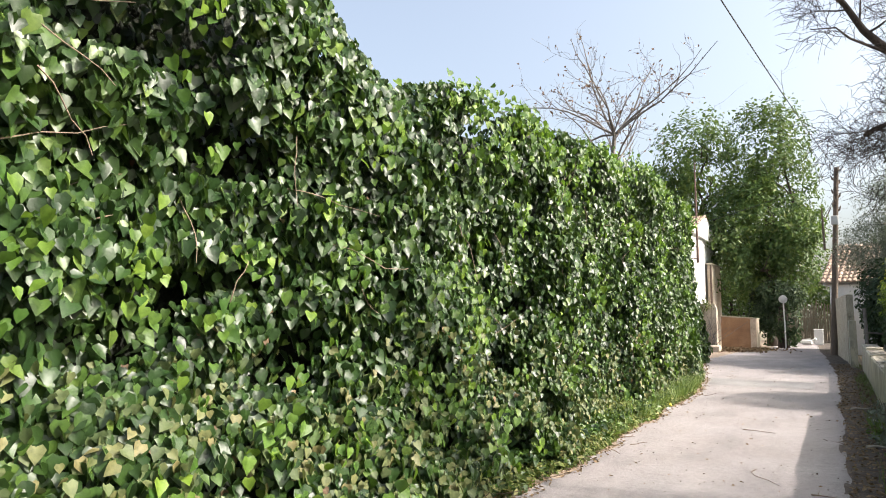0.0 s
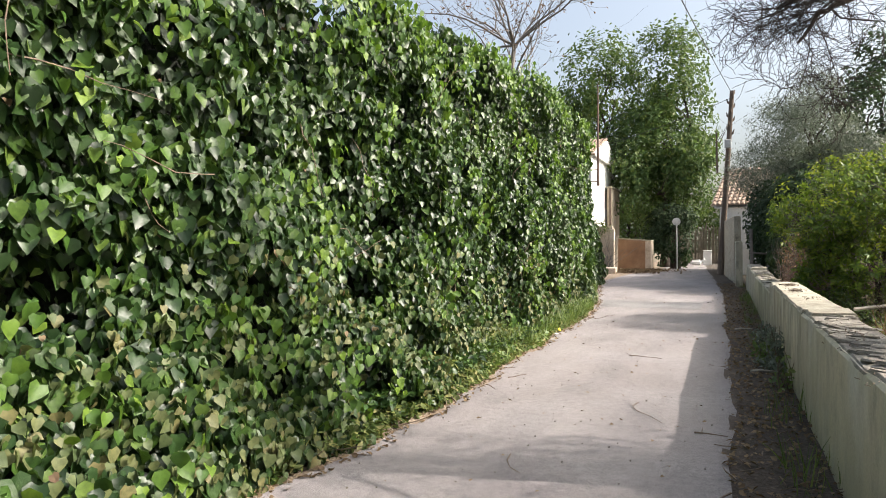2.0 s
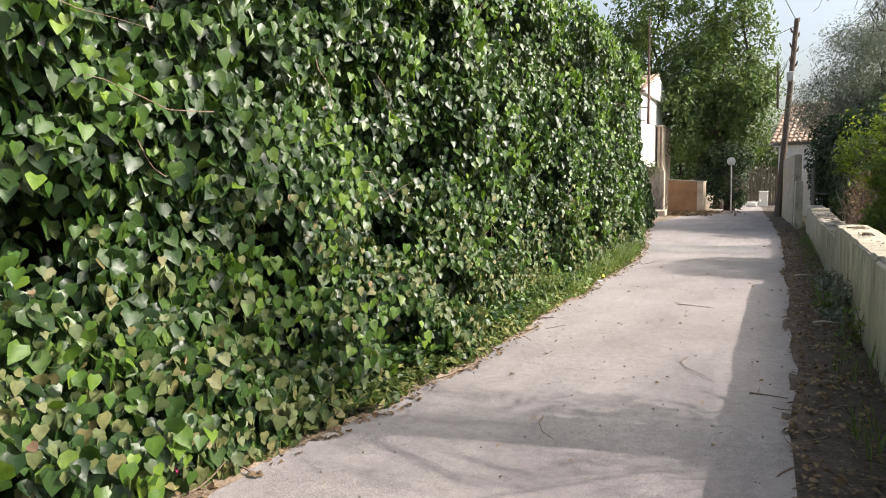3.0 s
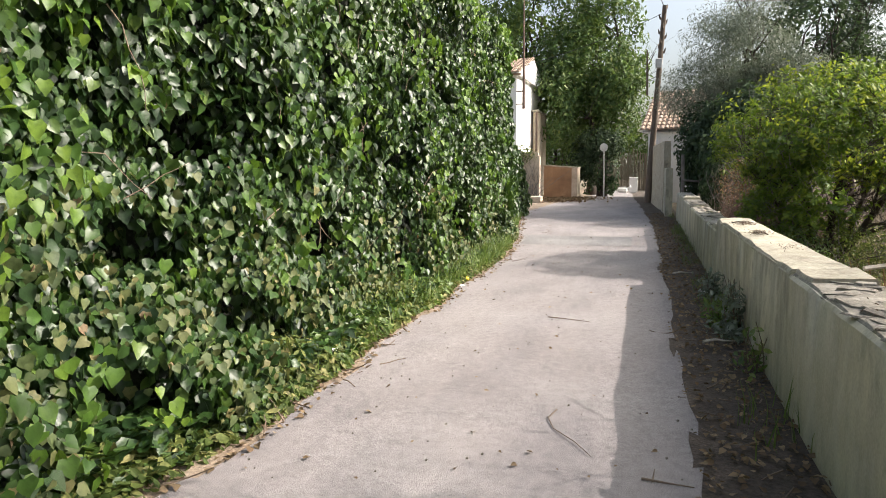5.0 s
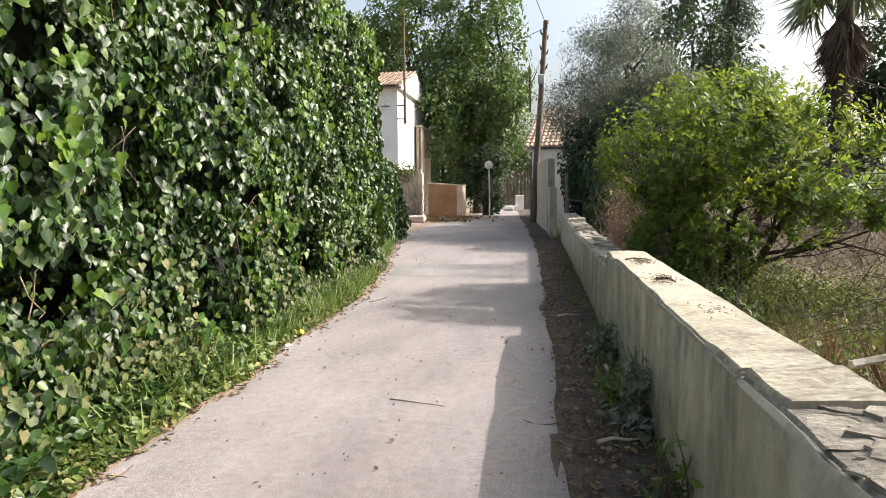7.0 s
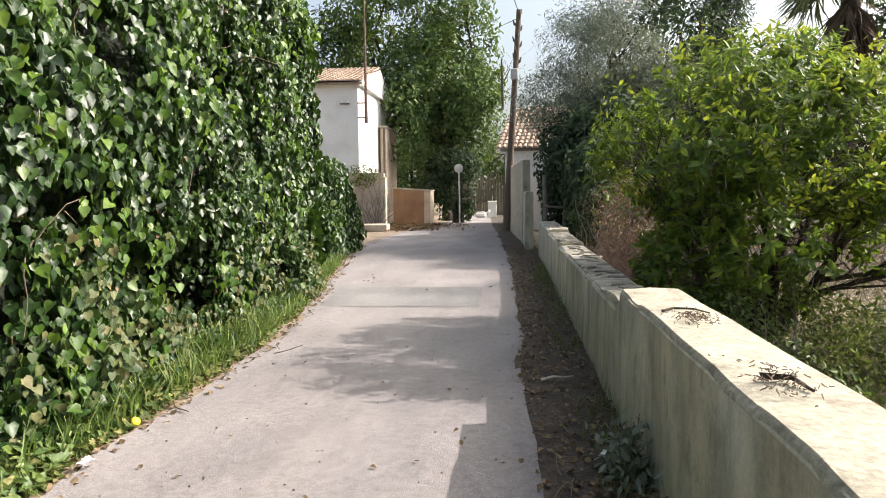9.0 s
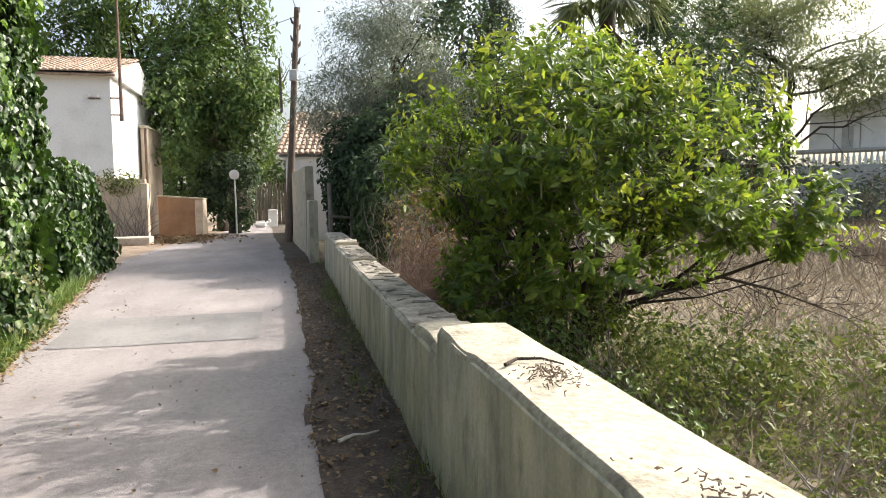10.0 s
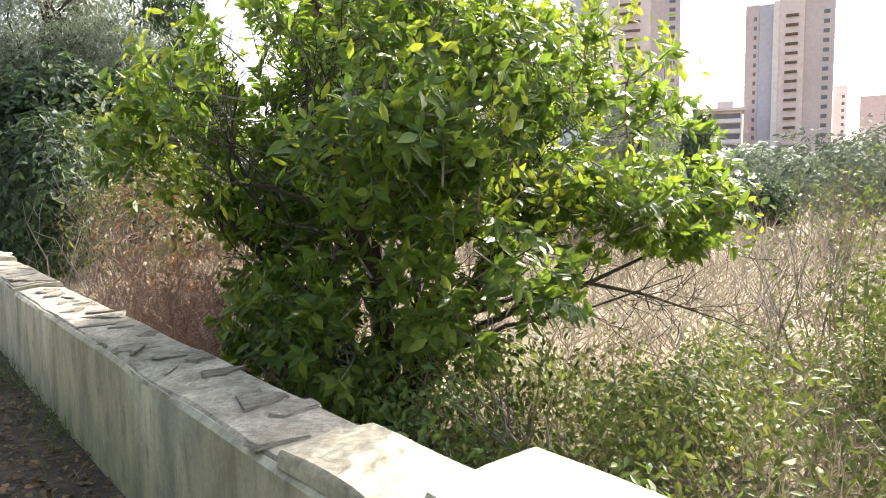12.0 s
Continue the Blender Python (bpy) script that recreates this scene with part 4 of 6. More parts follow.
low = [([(0.1, -0.1, 0.35), (0.7, -0.5, 0.65), (1.15, -0.85, 0.85), (1.6, -1.2, 1.1), (1.95, -1.45, 1.2)], [0.04, 0.028, 0.018, 0.010, 0.004]),
       ([(0.1, -0.2, 0.3), (0.45, -0.7, 0.62), (0.85, -1.0, 0.7), (1.3, -1.5, 0.95)], [0.024, 0.016, 0.010, 0.004]),
       ([(1.15, -0.85, 0.85), (1.5, -1.1, 0.75), (1.9, -1.5, 0.55)], [0.016, 0.010, 0.004]),
       ([(0.7, -0.5, 0.65), (1.3, -0.8, 1.2), (1.7, -1.2, 1.5)], [0.022, 0.014, 0.005])]
for q, r in low:
    q = [Vector(p) for p in q]
    stem.append((q, r))
    sprout(q, r, 6, 0.5, 0.8, 2, stem, 0.25, 0.02, 0.5, 0.3, 0.003)
part("branch_mass", tubes(stem, 5), "bark", bush)
CL = [((-0.3, -0.2, 2.05), (1.35, 1.5, 0.9)), ((0.62, -0.9, 2.0), (0.95, 1.0, 0.72)), ((-0.85, 0.4, 1.9), (0.8, 1.1, 0.6)), ((0.0, -0.6, 1.3), (1.25, 1.3, 0.75)),
      ((1.55, -1.45, 1.35), (0.5, 0.45, 0.35)), ((-0.9, -0.5, 0.8), (0.45, 0.7, 0.4)), ((0.6, -1.5, 1.5), (0.5, 0.45, 0.4)), ((-0.9, -1.2, 1.9), (0.5, 0.5, 0.45)), ((0.3, 0.3, 2.75), (0.6, 0.6, 0.45))]


def shoots(n, lobes, leaves, length, size, hollow, gaps):
    """Leafy shoots in a crown: short twigs that point outwards and up, each with its own spray of leaves."""
    at, d = crown_points(n, lobes, hollow, gaps)
    k = len(at)
    way = d + rng.normal(0, 0.45, (k, 3)) + np.array([0, 0, 0.45])
    way /= np.linalg.norm(way, axis=1, keepdims=True)
    long_ = length * rng.uniform(0.6, 1.3, k)
    twigs_ = [([Vector(p - w * l_), Vector(p - w * l_ * 0.3 + rng.normal(0, 0.012, 3)), Vector(p + w * l_ * 0.4)], [0.006, 0.004, 0.002]) for p, w, l_ in zip(at, way, long_)]
    pick = np.repeat(np.arange(k), leaves)
    m_ = len(pick)
    p = at[pick] + way[pick] * (long_[pick] * rng.uniform(-0.6, 0.5, m_))[:, None]
    side = rng.normal(0, 1, (m_, 3))
    side -= way[pick] * (side * way[pick]).sum(1, keepdims=True)
    side /= np.linalg.norm(side, axis=1, keepdims=True)
    tip = side + way[pick] * 0.55 + np.array([0, 0, -0.15])
    sz = size * rng.uniform(0.6, 1.25, m_)
    face = np.cross(np.cross(tip, way[pick] + np.array([0, 0, 0.6])), tip) + rng.normal(0, 0.3, (m_, 3))
    return twigs_, spread(OVAL, p + tip / np.linalg.norm(tip, axis=1, keepdims=True) * sz[:, None] * 0.55, face, -tip, sz)


tw_, leaves_ = shoots(2700, CL, 18, 0.24, 0.088, 0.58, (1.2, -0.02))
tagged(part("twig_mass", tubes(tw_, 4), "greytwig", bush), kind="stuff")
tagged(part("crown", leaves_, "citrus", bush), kind="stuff")
TIPS = [((-0.3, -0.2, 2.1), (1.4, 1.55, 0.92)), ((0.62, -0.9, 2.05), (0.98, 1.0, 0.75)), ((1.6, -1.45, 1.4), (0.45, 0.4, 0.33)), ((1.95, -1.5, 1.25), (0.25, 0.25, 0.2))]
at, d = crown_points(4600, TIPS, 0.93, (1.8, -0.05), 0.07)
keep = at[:, 2] > 1.15
at, d = at[keep], d[keep]
k = len(at)
tagged(part("young_growth_mass", spread(OVAL, at, d + rng.normal(0, 0.6, (k, 3)), rng.normal(0, 0.6, (k, 3)) + np.array([0, 0, -0.2]), rng.uniform(0.05, 0.09, k)), "citrus_young", bush, "bright yellow young leaves"), kind="stuff")

# ---- the bare tree by the wall ----
bare = thing("bare_tree", (2.30, 9.2, -0.03), "leafless dark tree with spreading limbs behind the wall", "tree")
BOUGHS = [([(0.05, 0, 0), (-0.04, 0, 0.9), (-0.14, 0, 1.4), (-0.22, 0, 1.93), (-0.32, 0, 2.45), (-0.43, 0, 2.93), (-0.54, 0, 3.22)], [0.125, 0.10, 0.09, 0.082, 0.078, 0.074, 0.066]),
          ([(-0.08, 0.3, 0), (-0.10, 0.3, 1.23), (-0.2, 0.3, 2.2), (-0.24, 0.3, 2.95), (-0.24, 0.3, 3.6), (-0.27, 0.3, 4.2), (-0.3, 0.35, 5.6)], [0.14, 0.115, 0.105, 0.10, 0.095, 0.085, 0.05]),
          ([(0.28, 0.35, 0), (0.26, 0.35, 1.1), (0.24, 0.35, 1.95), (0.28, 0.35, 2.5), (0.48, 0.3, 3.15), (0.68, 0.25, 4.1), (0.8, 0.2, 5.2)], [0.19, 0.16, 0.14, 0.10, 0.075, 0.06, 0.03]),
          ([(-0.54, 0, 3.22), (-0.78, -0.02, 3.57), (-1.06, -0.05, 3.83), (-1.34, -0.1, 4.14), (-1.8, -0.2, 4.8)], [0.07, 0.06, 0.05, 0.042, 0.02]),
          ([(-0.5, 0.02, 3.15), (-0.67, 0.1, 3.66), (-0.9, 0.1, 4.22), (-1.1, 0.1, 4.9)], [0.06, 0.05, 0.045, 0.02]),
          ([(-0.5, 0, 3.12), (-0.69, 0, 3.37), (-0.97, -0.05, 3.58), (-1.25, -0.1, 3.54), (-1.54, -0.15, 3.38)], [0.055, 0.048, 0.04, 0.03, 0.018]),
          ([(-0.9, -0.02, 3.5), (-1.1, -0.1, 3.4), (-1.3, -0.2, 3.3), (-1.42, -0.25, 3.1)], [0.035, 0.026, 0.018, 0.01]),
          ([(-0.23, 0.28, 3.3), (-0.15, 0.2, 3.56), (0.08, 0.1, 3.78), (0.5, 0, 3.86), (1.05, -0.1, 3.98), (1.7, -0.2, 4.2)], [0.06, 0.05, 0.045, 0.035, 0.025, 0.012]),
          ([(-0.25, 0.3, 3.9), (0.0, 0.35, 4.5), (0.35, 0.4, 5.2)], [0.06, 0.045, 0.015]),
          ([(-0.27, 0.3, 4.3), (-0.6, 0.2, 5.0), (-0.9, 0.0, 5.7)], [0.055, 0.04, 0.012])]
bare.scale = (0.88, 0.88, 0.88)
tw = []
for i, (q, r) in enumerate(BOUGHS):
    q, r = [Vector(p) for p in q], [0.9 * w_ for w_ in r]
    fine_q, fine_r = [q[0]], [r[0]]
    for a_, b_, ra, rb in zip(q, q[1:], r, r[1:]):
        for s_ in (0.34, 0.67, 1.0):
            fine_q.append(a_.lerp(b_, s_) + Vector(rng.normal(0, 0.012, 3)) * (s_ < 1))
            fine_r.append(ra + (rb - ra) * s_)
    part("trunk" if i < 3 else "limb", tubes([(fine_q, fine_r)], 9), "bark", bare)
    if i == 0:
        continue
    sprout(fine_q, fine_r, 9 if i > 2 else 10, 0.68, 0.85, 3, tw, 0.34, 0.0, 0.4, 0.45 if i < 3 else 0.25, 0.0022)
part("twig_mass", tubes(tw, 4), "bark", bare, "dense fine bare twigs")
hang = []
for _ in range(110):
    p = Vector((rng.normal(0.25, 0.28), rng.normal(0.1, 0.25), rng.uniform(1.0, 3.0)))
    hang.append((curve_pts(p, (rng.normal(0, 0.5), rng.normal(0, 0.5), -1), rng.uniform(0.4, 1.2), 6, 0.4, -0.06), taper(6, 0.005, 0.002)))
part("creeper_mass", tubes(hang, 4), "twig", bare, "dry hanging creeper stems")

# dry brush beside the bare tree
def brush(name, at, label, n, spread_, h, mat, lean=(0, 0), r=0.008, twigs=3, cat="shrub", open_=0.45, wild=0.22):
    """A shrub of many stems from the ground, with a mass of side twigs."""
    t = thing(name, at, label, cat)
    stems_, sides_ = [], []
    for _ in range(n):
        p = (rng.normal(0, spread_[0]), rng.normal(0, spread_[1]), 0)
        q = curve_pts(p, (rng.normal(lean[0], open_), rng.normal(lean[1], open_), 1), h * rng.uniform(0.5, 1.2), 7, wild, -0.05)
        rr = taper(7, r * rng.uniform(0.6, 1.3), r * 0.3)
        stems_.append((q, rr))
        sprout(q, rr, twigs, h * 0.35, 0.7, 2, sides_, 0.2, 0.0, 0.6, 0.2, 0.002)
    for piece, out in (("stem_mass", stems_), ("twig_mass", sides_)):
        if at[0] > 1.72:
            out = [p for p in out if min(q[0] for q in p[0]) + at[0] > 1.74]
        tagged(part(piece, tubes(out, 4), mat, t), kind="stuff")
    return t


brush("dry_brush", (3.4, 10.2, -0.03), "tangle of dry grey-brown stems behind the wall", 60, (0.45, 0.45), 1.8, "twig", (0.15, -0.1), 0.008, 3, "shrub", 0.35)
brush("dry_brush", (4.6, 10.3, -0.03), "tangle of dry grey-brown stems in the field", 60, (0.7, 0.6), 2.0, "twig", (0, 0), 0.008, 3, "shrub", 0.3)
brush("dry_brush", (2.7, 10.4, -0.03), "low rusty brown brush behind the wall", 60, (0.25, 0.6), 0.9, "redtwig", (0.2, 0), 0.008, 3, "shrub", 0.25)
brush("dry_brush", (5.6, 11.2, -0.03), "rusty brown brush in the field", 60, (0.7, 0.6), 2.0, "redtwig", (0, 0), 0.008, 3, "shrub", 0.25)
brush("dry_brush", (2.8, 12.3, -0.03), "dry brown brush behind the wall", 36, (0.3, 0.4), 0.8, "redtwig", (0.2, 0), 0.008, 3, "shrub", 0.25)
brush("dry_thicket", (4.3, 11.8, -0.03), "tall dense thicket of dark bare stems", 90, (0.55, 0.4), 3.0, "bark", (0, 0), 0.012, 4, "shrub", 0.16)
brush("dry_thicket", (5.2, 12.2, -0.03), "tall dense thicket of dark bare stems in the field", 90, (0.55, 0.4), 3.2, "bark", (0, 0), 0.012, 4, "shrub", 0.16)
brush("dry_thicket", (3.6, 10.9, -0.03), "brown thicket of dry stems behind the wall", 80, (0.4, 0.4), 1.9, "redtwig", (0, 0), 0.009, 4, "shrub", 0.2)
th = brush("evergreen_shrub", (5.2, 12.9, -0.03), "dark evergreen shrub among the dry thicket", 20, (0.4, 0.4), 2.6, "bark")
tagged(part("foliage", crown(OVAL, 5000, [((0.2, 0, 2.2), (1.0, 0.8, 1.2)), ((-0.7, -0.4, 1.6), (0.7, 0.6, 0.9))], 0.09, 0.3, (1.2, -0.05)), "darkleaf", th), kind="stuff")
for (x_, y_), lobes in (((4.3, 11.8), [((0, 0, 1.5), (0.8, 0.6, 1.4)), ((-0.6, -0.3, 0.8), (0.7, 0.5, 0.8))]), ((5.2, 12.2), [((0, 0, 1.7), (0.8, 0.6, 1.6))]), ((3.4, 10.4), [((0, 0, 0.8), (0.7, 0.7, 0.8)), ((0.6, -0.5, 0.6), (0.6, 0.5, 0.6))])):
    t = thing("dry_bramble", (x_, y_, -0.03), "tangle of rusty dead leaves and stems in the thicket", "shrub")
    ot = []
    for _ in range(40):
        q = curve_pts((rng.normal(0, 0.4), rng.normal(0, 0.4), 0), (rng.normal(0, 0.3), rng.normal(0, 0.3), 1), rng.uniform(0.8, 2.2), 6, 0.3, -0.08)
        ot.append((q, taper(6, 0.006, 0.003)))
        sprout(q, taper(6, 0.006, 0.003), 5, 0.4, 0.9, 1, ot, 0.35, -0.05, 0.7, 0.2, 0.002)
    part("stem_mass", tubes(ot, 4), "twig", t)
    tagged(part("foliage", crown(OVAL, 3400, lobes, 0.06, 0.1, (1.4, -0.1), 0.08), "rustweed", t), kind="stuff")
tt = brush("dry_thicket", (3.3, 9.9, -0.03), "tall tangle of bare brown stems beside the bare tree", 46, (0.3, 0.35), 4.0, "bark", (0.06, 0), 0.013, 5, "shrub", 0.14)
tagged(part("foliage", crown(LANCE, 8000, [((0.45, 0.3, 3.9), (0.8, 0.6, 1.2)), ((1.0, 0.1, 3.0), (0.6, 0.6, 1.0))], 0.12, 0.2, (1.2, -0.05), 0.07), "darkleaf", tt, "dark narrow evergreen leaves"), kind="stuff")
tagged(part("withered_leaf_mass", crown(OVAL, 1500, [((0.1, 0, 1.3), (0.7, 0.6, 1.1))], 0.06, 0.1, (1.4, -0.1), 0.08), "rustweed", tt, "rusty withered leaves"), kind="stuff")
canes = thing("leaning_canes", (3.6, 8.9, -0.03), "long bare canes leaning across the brush", "branch")
for p, q, r in (((0.9, -0.5, 0.1), (-0.6, 0.4, 2.3), 0.016), ((0.4, -0.8, 0.15), (-0.9, 0.3, 1.6), 0.013), ((1.2, 0.3, 0.3), (-0.3, 0.9, 2.6), 0.012), ((-0.5, 0.4, 0.0), (-0.7, 0.3, 2.2), 0.012)):
    p, q = Vector(p), Vector(q)
    part("cane", tubes([([p.lerp(q, s_) + Vector(rng.normal(0, 0.02, 3)) - Vector((0, 0, 0.25 * (s_ - s_ * s_))) for s_ in np.linspace(0, 1, 7)], taper(7, r, r * 0.5))], 6), "twig", canes)
rd = brush("red_shrub", (2.4, 20.4, -0.03), "leafless reddish-brown shrub behind the wall", 380, (0.32, 0.85), 1.45, "redtwig", (0.05, -0.05), 0.007, 5, "shrub", 0.6, 0.5)
tagged(part("foliage", crown(OVAL, 2200, [((-0.05, 0.2, 1.2), (0.6, 1.4, 0.6))], 0.05, 0.2, (1.5, 0.0)), "rustweed", rd, "sparse rusty leaves"), kind="stuff")
brush("dry_brush", (2.3, 23.2, -0.03), "pale leafless saplings behind the wall", 26, (0.5, 0.8), 3.0, "greytwig", (0, 0), 0.012, 3)
sh = brush("dark_shrub", (2.5, 27.4, -0.03), "dark green shrub against the wall end", 30, (0.4, 0.6), 2.2, "bark")
tagged(part("foliage", crown(OVAL, 30000, [((0.5, 0.6, 2.9), (1.1, 1.2, 1.1)), ((0.3, 0.6, 2.0), (1.3, 1.3, 1.6)), ((1.6, 0.8, 2.2), (1.3, 1.3, 1.6)), ((0.0, -1.4, 1.5), (0.8, 1.3, 1.3)), ((-0.5, 1.3, 1.5), (0.6, 0.8, 1.5)), ((-0.55, 1.5, 2.3), (0.8, 0.75, 1.3)), ((0.6, 1.4, 2.9), (1.0, 0.8, 1.0))], 0.15, 0.5, (1.2, -0.3)), "darkleaf", sh), kind="stuff")
sp = brush("sprouting_shrub", (2.7, 22.2, -0.03), "light green sprouting shrub behind the wall", 30, (0.5, 0.7), 2.0, "greytwig")
tagged(part("foliage", crown(OVAL, 3200, [((0, 0, 1.9), (0.9, 1.0, 0.8)), ((0.2, 0.8, 1.2), (0.9, 1.0, 0.9))], 0.08, 0.2, (1.4, -0.05)), "weed", sp), kind="stuff")

# ---- the field ----
fg = thing("field_weeds", (0, 0, -0.03), "green weeds and grass on the near field", "weeds", kind="stuff")
part("blade_mass", blades(4500, (1.75, 5.0), (11.5, 19), 0.08, 0.3, 0.7, 0.0, (0.5, -0.15)), "grass", fg)
part("blade_mass", blades(3500, (1.75, 7), (5, 11.5), 0.12, 0.45, 0.45, 0.0, (0.5, -0.2)), "grass", fg)
at = np.c_[rng.uniform(1.75, 7.5, 16000), rng.uniform(12, 19.5, 16000), np.zeros(16000)]
hum = np.maximum(0, wave(at, 0.7, 1.1) + 0.25) * 0.8 + 0.10
at[:, 2] = rng.uniform(0, 1, 16000) * hum
at = at[(hum > 0.12) & (at[:, 0] < 3.4 + 3 * rng.random(16000))]
k = len(at)
part("leaf_mass", spread(OVAL, at, rng.normal(0, 0.6, (k, 3)) + np.array([0, 0, 0.8]), rng.normal(0, 0.6, (k, 3)), rng.uniform(0.04, 0.1, k)), "weed", fg)
def undergrowth(at, label, lobes, n, mat, size=0.08):
    t = thing("weed_clump", at, label, "weeds")
    out = []
    for c_, r_ in lobes:
        for _ in range(12):
            g = Vector(c_) + Vector(rng.normal(0, 0.5, 3)) * Vector(r_).length * 0.5
            p_ = Vector((c_[0] * 0.7 + rng.normal(0, 0.1), c_[1] * 0.7 + rng.normal(0, 0.1), 0))
            out.append(([p_, p_.lerp(g, 0.5) + Vector(rng.normal(0, 0.05, 3)), g], [0.008, 0.006, 0.003]))
    part("stem_mass", tubes(out, 4), "greytwig", t)
    tagged(part("foliage", crown(OVAL, int(n * 1.5), lobes, size * 0.62, 0.25, (1.6, -0.1), 0.06), mat, t), kind="stuff")
    return t


undergrowth((3.5, 16.6, -0.03), "bright green leafy weeds under the citrus tree", [((0, 0, 0.35), (0.8, 0.7, 0.5)), ((0.7, 0.3, 0.3), (0.6, 0.6, 0.45)), ((-0.5, 0.9, 0.4), (0.5, 0.6, 0.5))], 4600, "weed", 0.07)
undergrowth((2.5, 17.6, -0.03), "dark green weeds along the foot of the wall", [((0, 0, 0.35), (0.5, 0.8, 0.45)), ((0.1, 1.2, 0.35), (0.5, 0.7, 0.5)), ((0, -1.4, 0.2), (0.45, 0.7, 0.35))], 4200, "broad")
undergrowth((3.2, 15.0, -0.03), "low green weeds behind the wall", [((0, 0, 0.12), (0.8, 0.7, 0.28)), ((1.1, 0.4, 0.15), (0.7, 0.6, 0.3)), ((-0.6, -1.2, 0.15), (0.5, 0.8, 0.3))], 3400, "weed", 0.055)
undergrowth((5.2, 16.0, -0.03), "yellow-green flowering weeds in the field", [((0, 0, 0.25), (0.8, 0.7, 0.35)), ((1.1, -0.3, 0.25), (0.7, 0.6, 0.4)), ((0.4, 1.0, 0.2), (0.7, 0.6, 0.3))], 3600, "weed", 0.07)
undergrowth((3.4, 9.0, -0.03), "bright green grass and weeds behind the wall", [((0, 0, 0.15), (0.9, 0.7, 0.3)), ((0.9, 0.2, 0.15), (0.7, 0.7, 0.3)), ((-0.7, -0.8, 0.12), (0.6, 0.6, 0.25))], 5200, "grass", 0.07)
undergrowth((3.1, 8.2, -0.03), "low green weeds and grass behind the wall", [((0, 0, 0.12), (0.7, 0.8, 0.25)), ((0.8, 0.9, 0.15), (0.7, 0.7, 0.3)), ((0.1, 1.9, 0.15), (0.6, 0.7, 0.3))], 4200, "grass", 0.07)
fd = thing("dry_field_grass", (0, 0, -0.03), "tangled straw-coloured dry grass over the field", "grass", kind="stuff")
part("blade_mass", blades(52000, (3.2, 20), (12, 34), 0.15, 0.5, 0.95, 0.0, (0.35, -0.4, 8.2), 0.8), "straw", fd)
part("blade_mass", blades(16000, (6, 45), (14, 60), 0.3, 0.8, 0.7, 0.0, (0.2, -0.3, 8.2), 1.6), "straw", fd)
part("blade_mass", blades(9000, (2.2, 9), (5, 14), 0.2, 0.8, 0.6, 0.0, (0.6, -0.3, 8.2), 0.8), "rustweed", fd)
part("blade_mass", blades(7000, (1.8, 6.5), (12, 18.5), 0.10, 0.4, 0.9, 0.0, (0.8, -0.25, 4.1), 0.6), "straw", fd)
st = thing("dry_stalks", (0, 0, -0.03), "tall bare weed stalks in the field", "stalks", kind="stuff")
out = []
for _ in range(260):
    x, y = rng.uniform(6.5, 22), rng.uniform(13, 30)
    q = curve_pts((x, y, 0), (rng.normal(0, 0.25), rng.normal(0, 0.25), 1), rng.uniform(0.5, 1.7), 6, 0.16)
    out.append((q, taper(6, 0.008, 0.003)))
    sprout(q, taper(6, 0.008, 0.003), 4, 0.5, 0.5, 2, out, 0.2, 0.05, 0.6, 0.3, 0.003)
part("stem_mass", tubes(out, 4), "twig", st)
yw = thing("yellow_weeds", (5.9, 15.6, -0.03), "yellowish flowering weeds in the field", "weeds", kind="stuff")
at, d = crown_points(2600, [((0, 0, 0.45), (1.0, 0.8, 0.45)), ((1.3, 0.7, 0.5), (0.9, 0.8, 0.5))], 0.4)
part("leaf_mass", spread(OVAL, at, d + rng.normal(0, 0.5, (len(at), 3)), rng.normal(0, 1, (len(at), 3)), rng.uniform(0.05, 0.1, len(at))), "weed", yw)
at = np.c_[rng.normal(0.6, 0.8, 120), rng.normal(0.3, 0.6, 120), rng.uniform(0.75, 1.0, 120)]
part("flower_mass", spread(HEART, at, rng.normal(0, 0.4, (120, 3)) + np.array([0, 0, 1]), rng.normal(0, 1, (120, 3)), rng.uniform(0.03, 0.06, 120)), "straw", yw)

for at_, h_, nl, lb in (((5.6, 16.1, -0.03), 1.75, 900, "thin sapling with sparse small leaves in the field"), ((6.5, 17.0, -0.03), 1.5, 600, "slender leafy sapling in the dry grass"), ((8.1, 17.9, -0.03), 1.1, 60, "bare two-stemmed sapling in the dry grass")):
    t = brush("field_sapling", at_, lb, 6 if nl > 100 else 2, (0.16, 0.16), h_, "greytwig", (0, 0), 0.010, 5, "sapling", 0.2, 0.12)
    tagged(part("foliage", crown(OVAL, nl, [((0, 0, h_ * 0.6), (0.45, 0.45, h_ * 0.5)), ((0.15, -0.1, h_ * 0.85), (0.4, 0.4, h_ * 0.3))], 0.045, 0.1, (1.6, -0.1)), "weed", t), kind="stuff")

# ---- trees further off ----
leafy_tree("broadleaf_tree", (-2.6, 46.5, -0.03), "tall dense green broadleaf tree beside the house", [((-0.4, 0, 7.0), (3.4, 3.0, 3.6)), ((0.1, 0, 11.0), (2.7, 2.4, 3.8)), ((-1.6, -0.6, 5.2), (2.0, 2.0, 2.6)), ((1.2, -0.4, 5.0), (1.7, 2.0, 2.2)), ((0.8, 0.2, 8.6), (2.2, 2.2, 2.4)), ((-2.2, -1.8, 5.6), (1.4, 1.5, 2.8)), ((1.5, -1.0, 7.0), (1.4, 1.4, 2.2))],
           "broad", OVAL, 44000, 0.25, 7.5, 0.3, hollow=0.35, gaps=(0.6, -0.1), cluster=0.2)
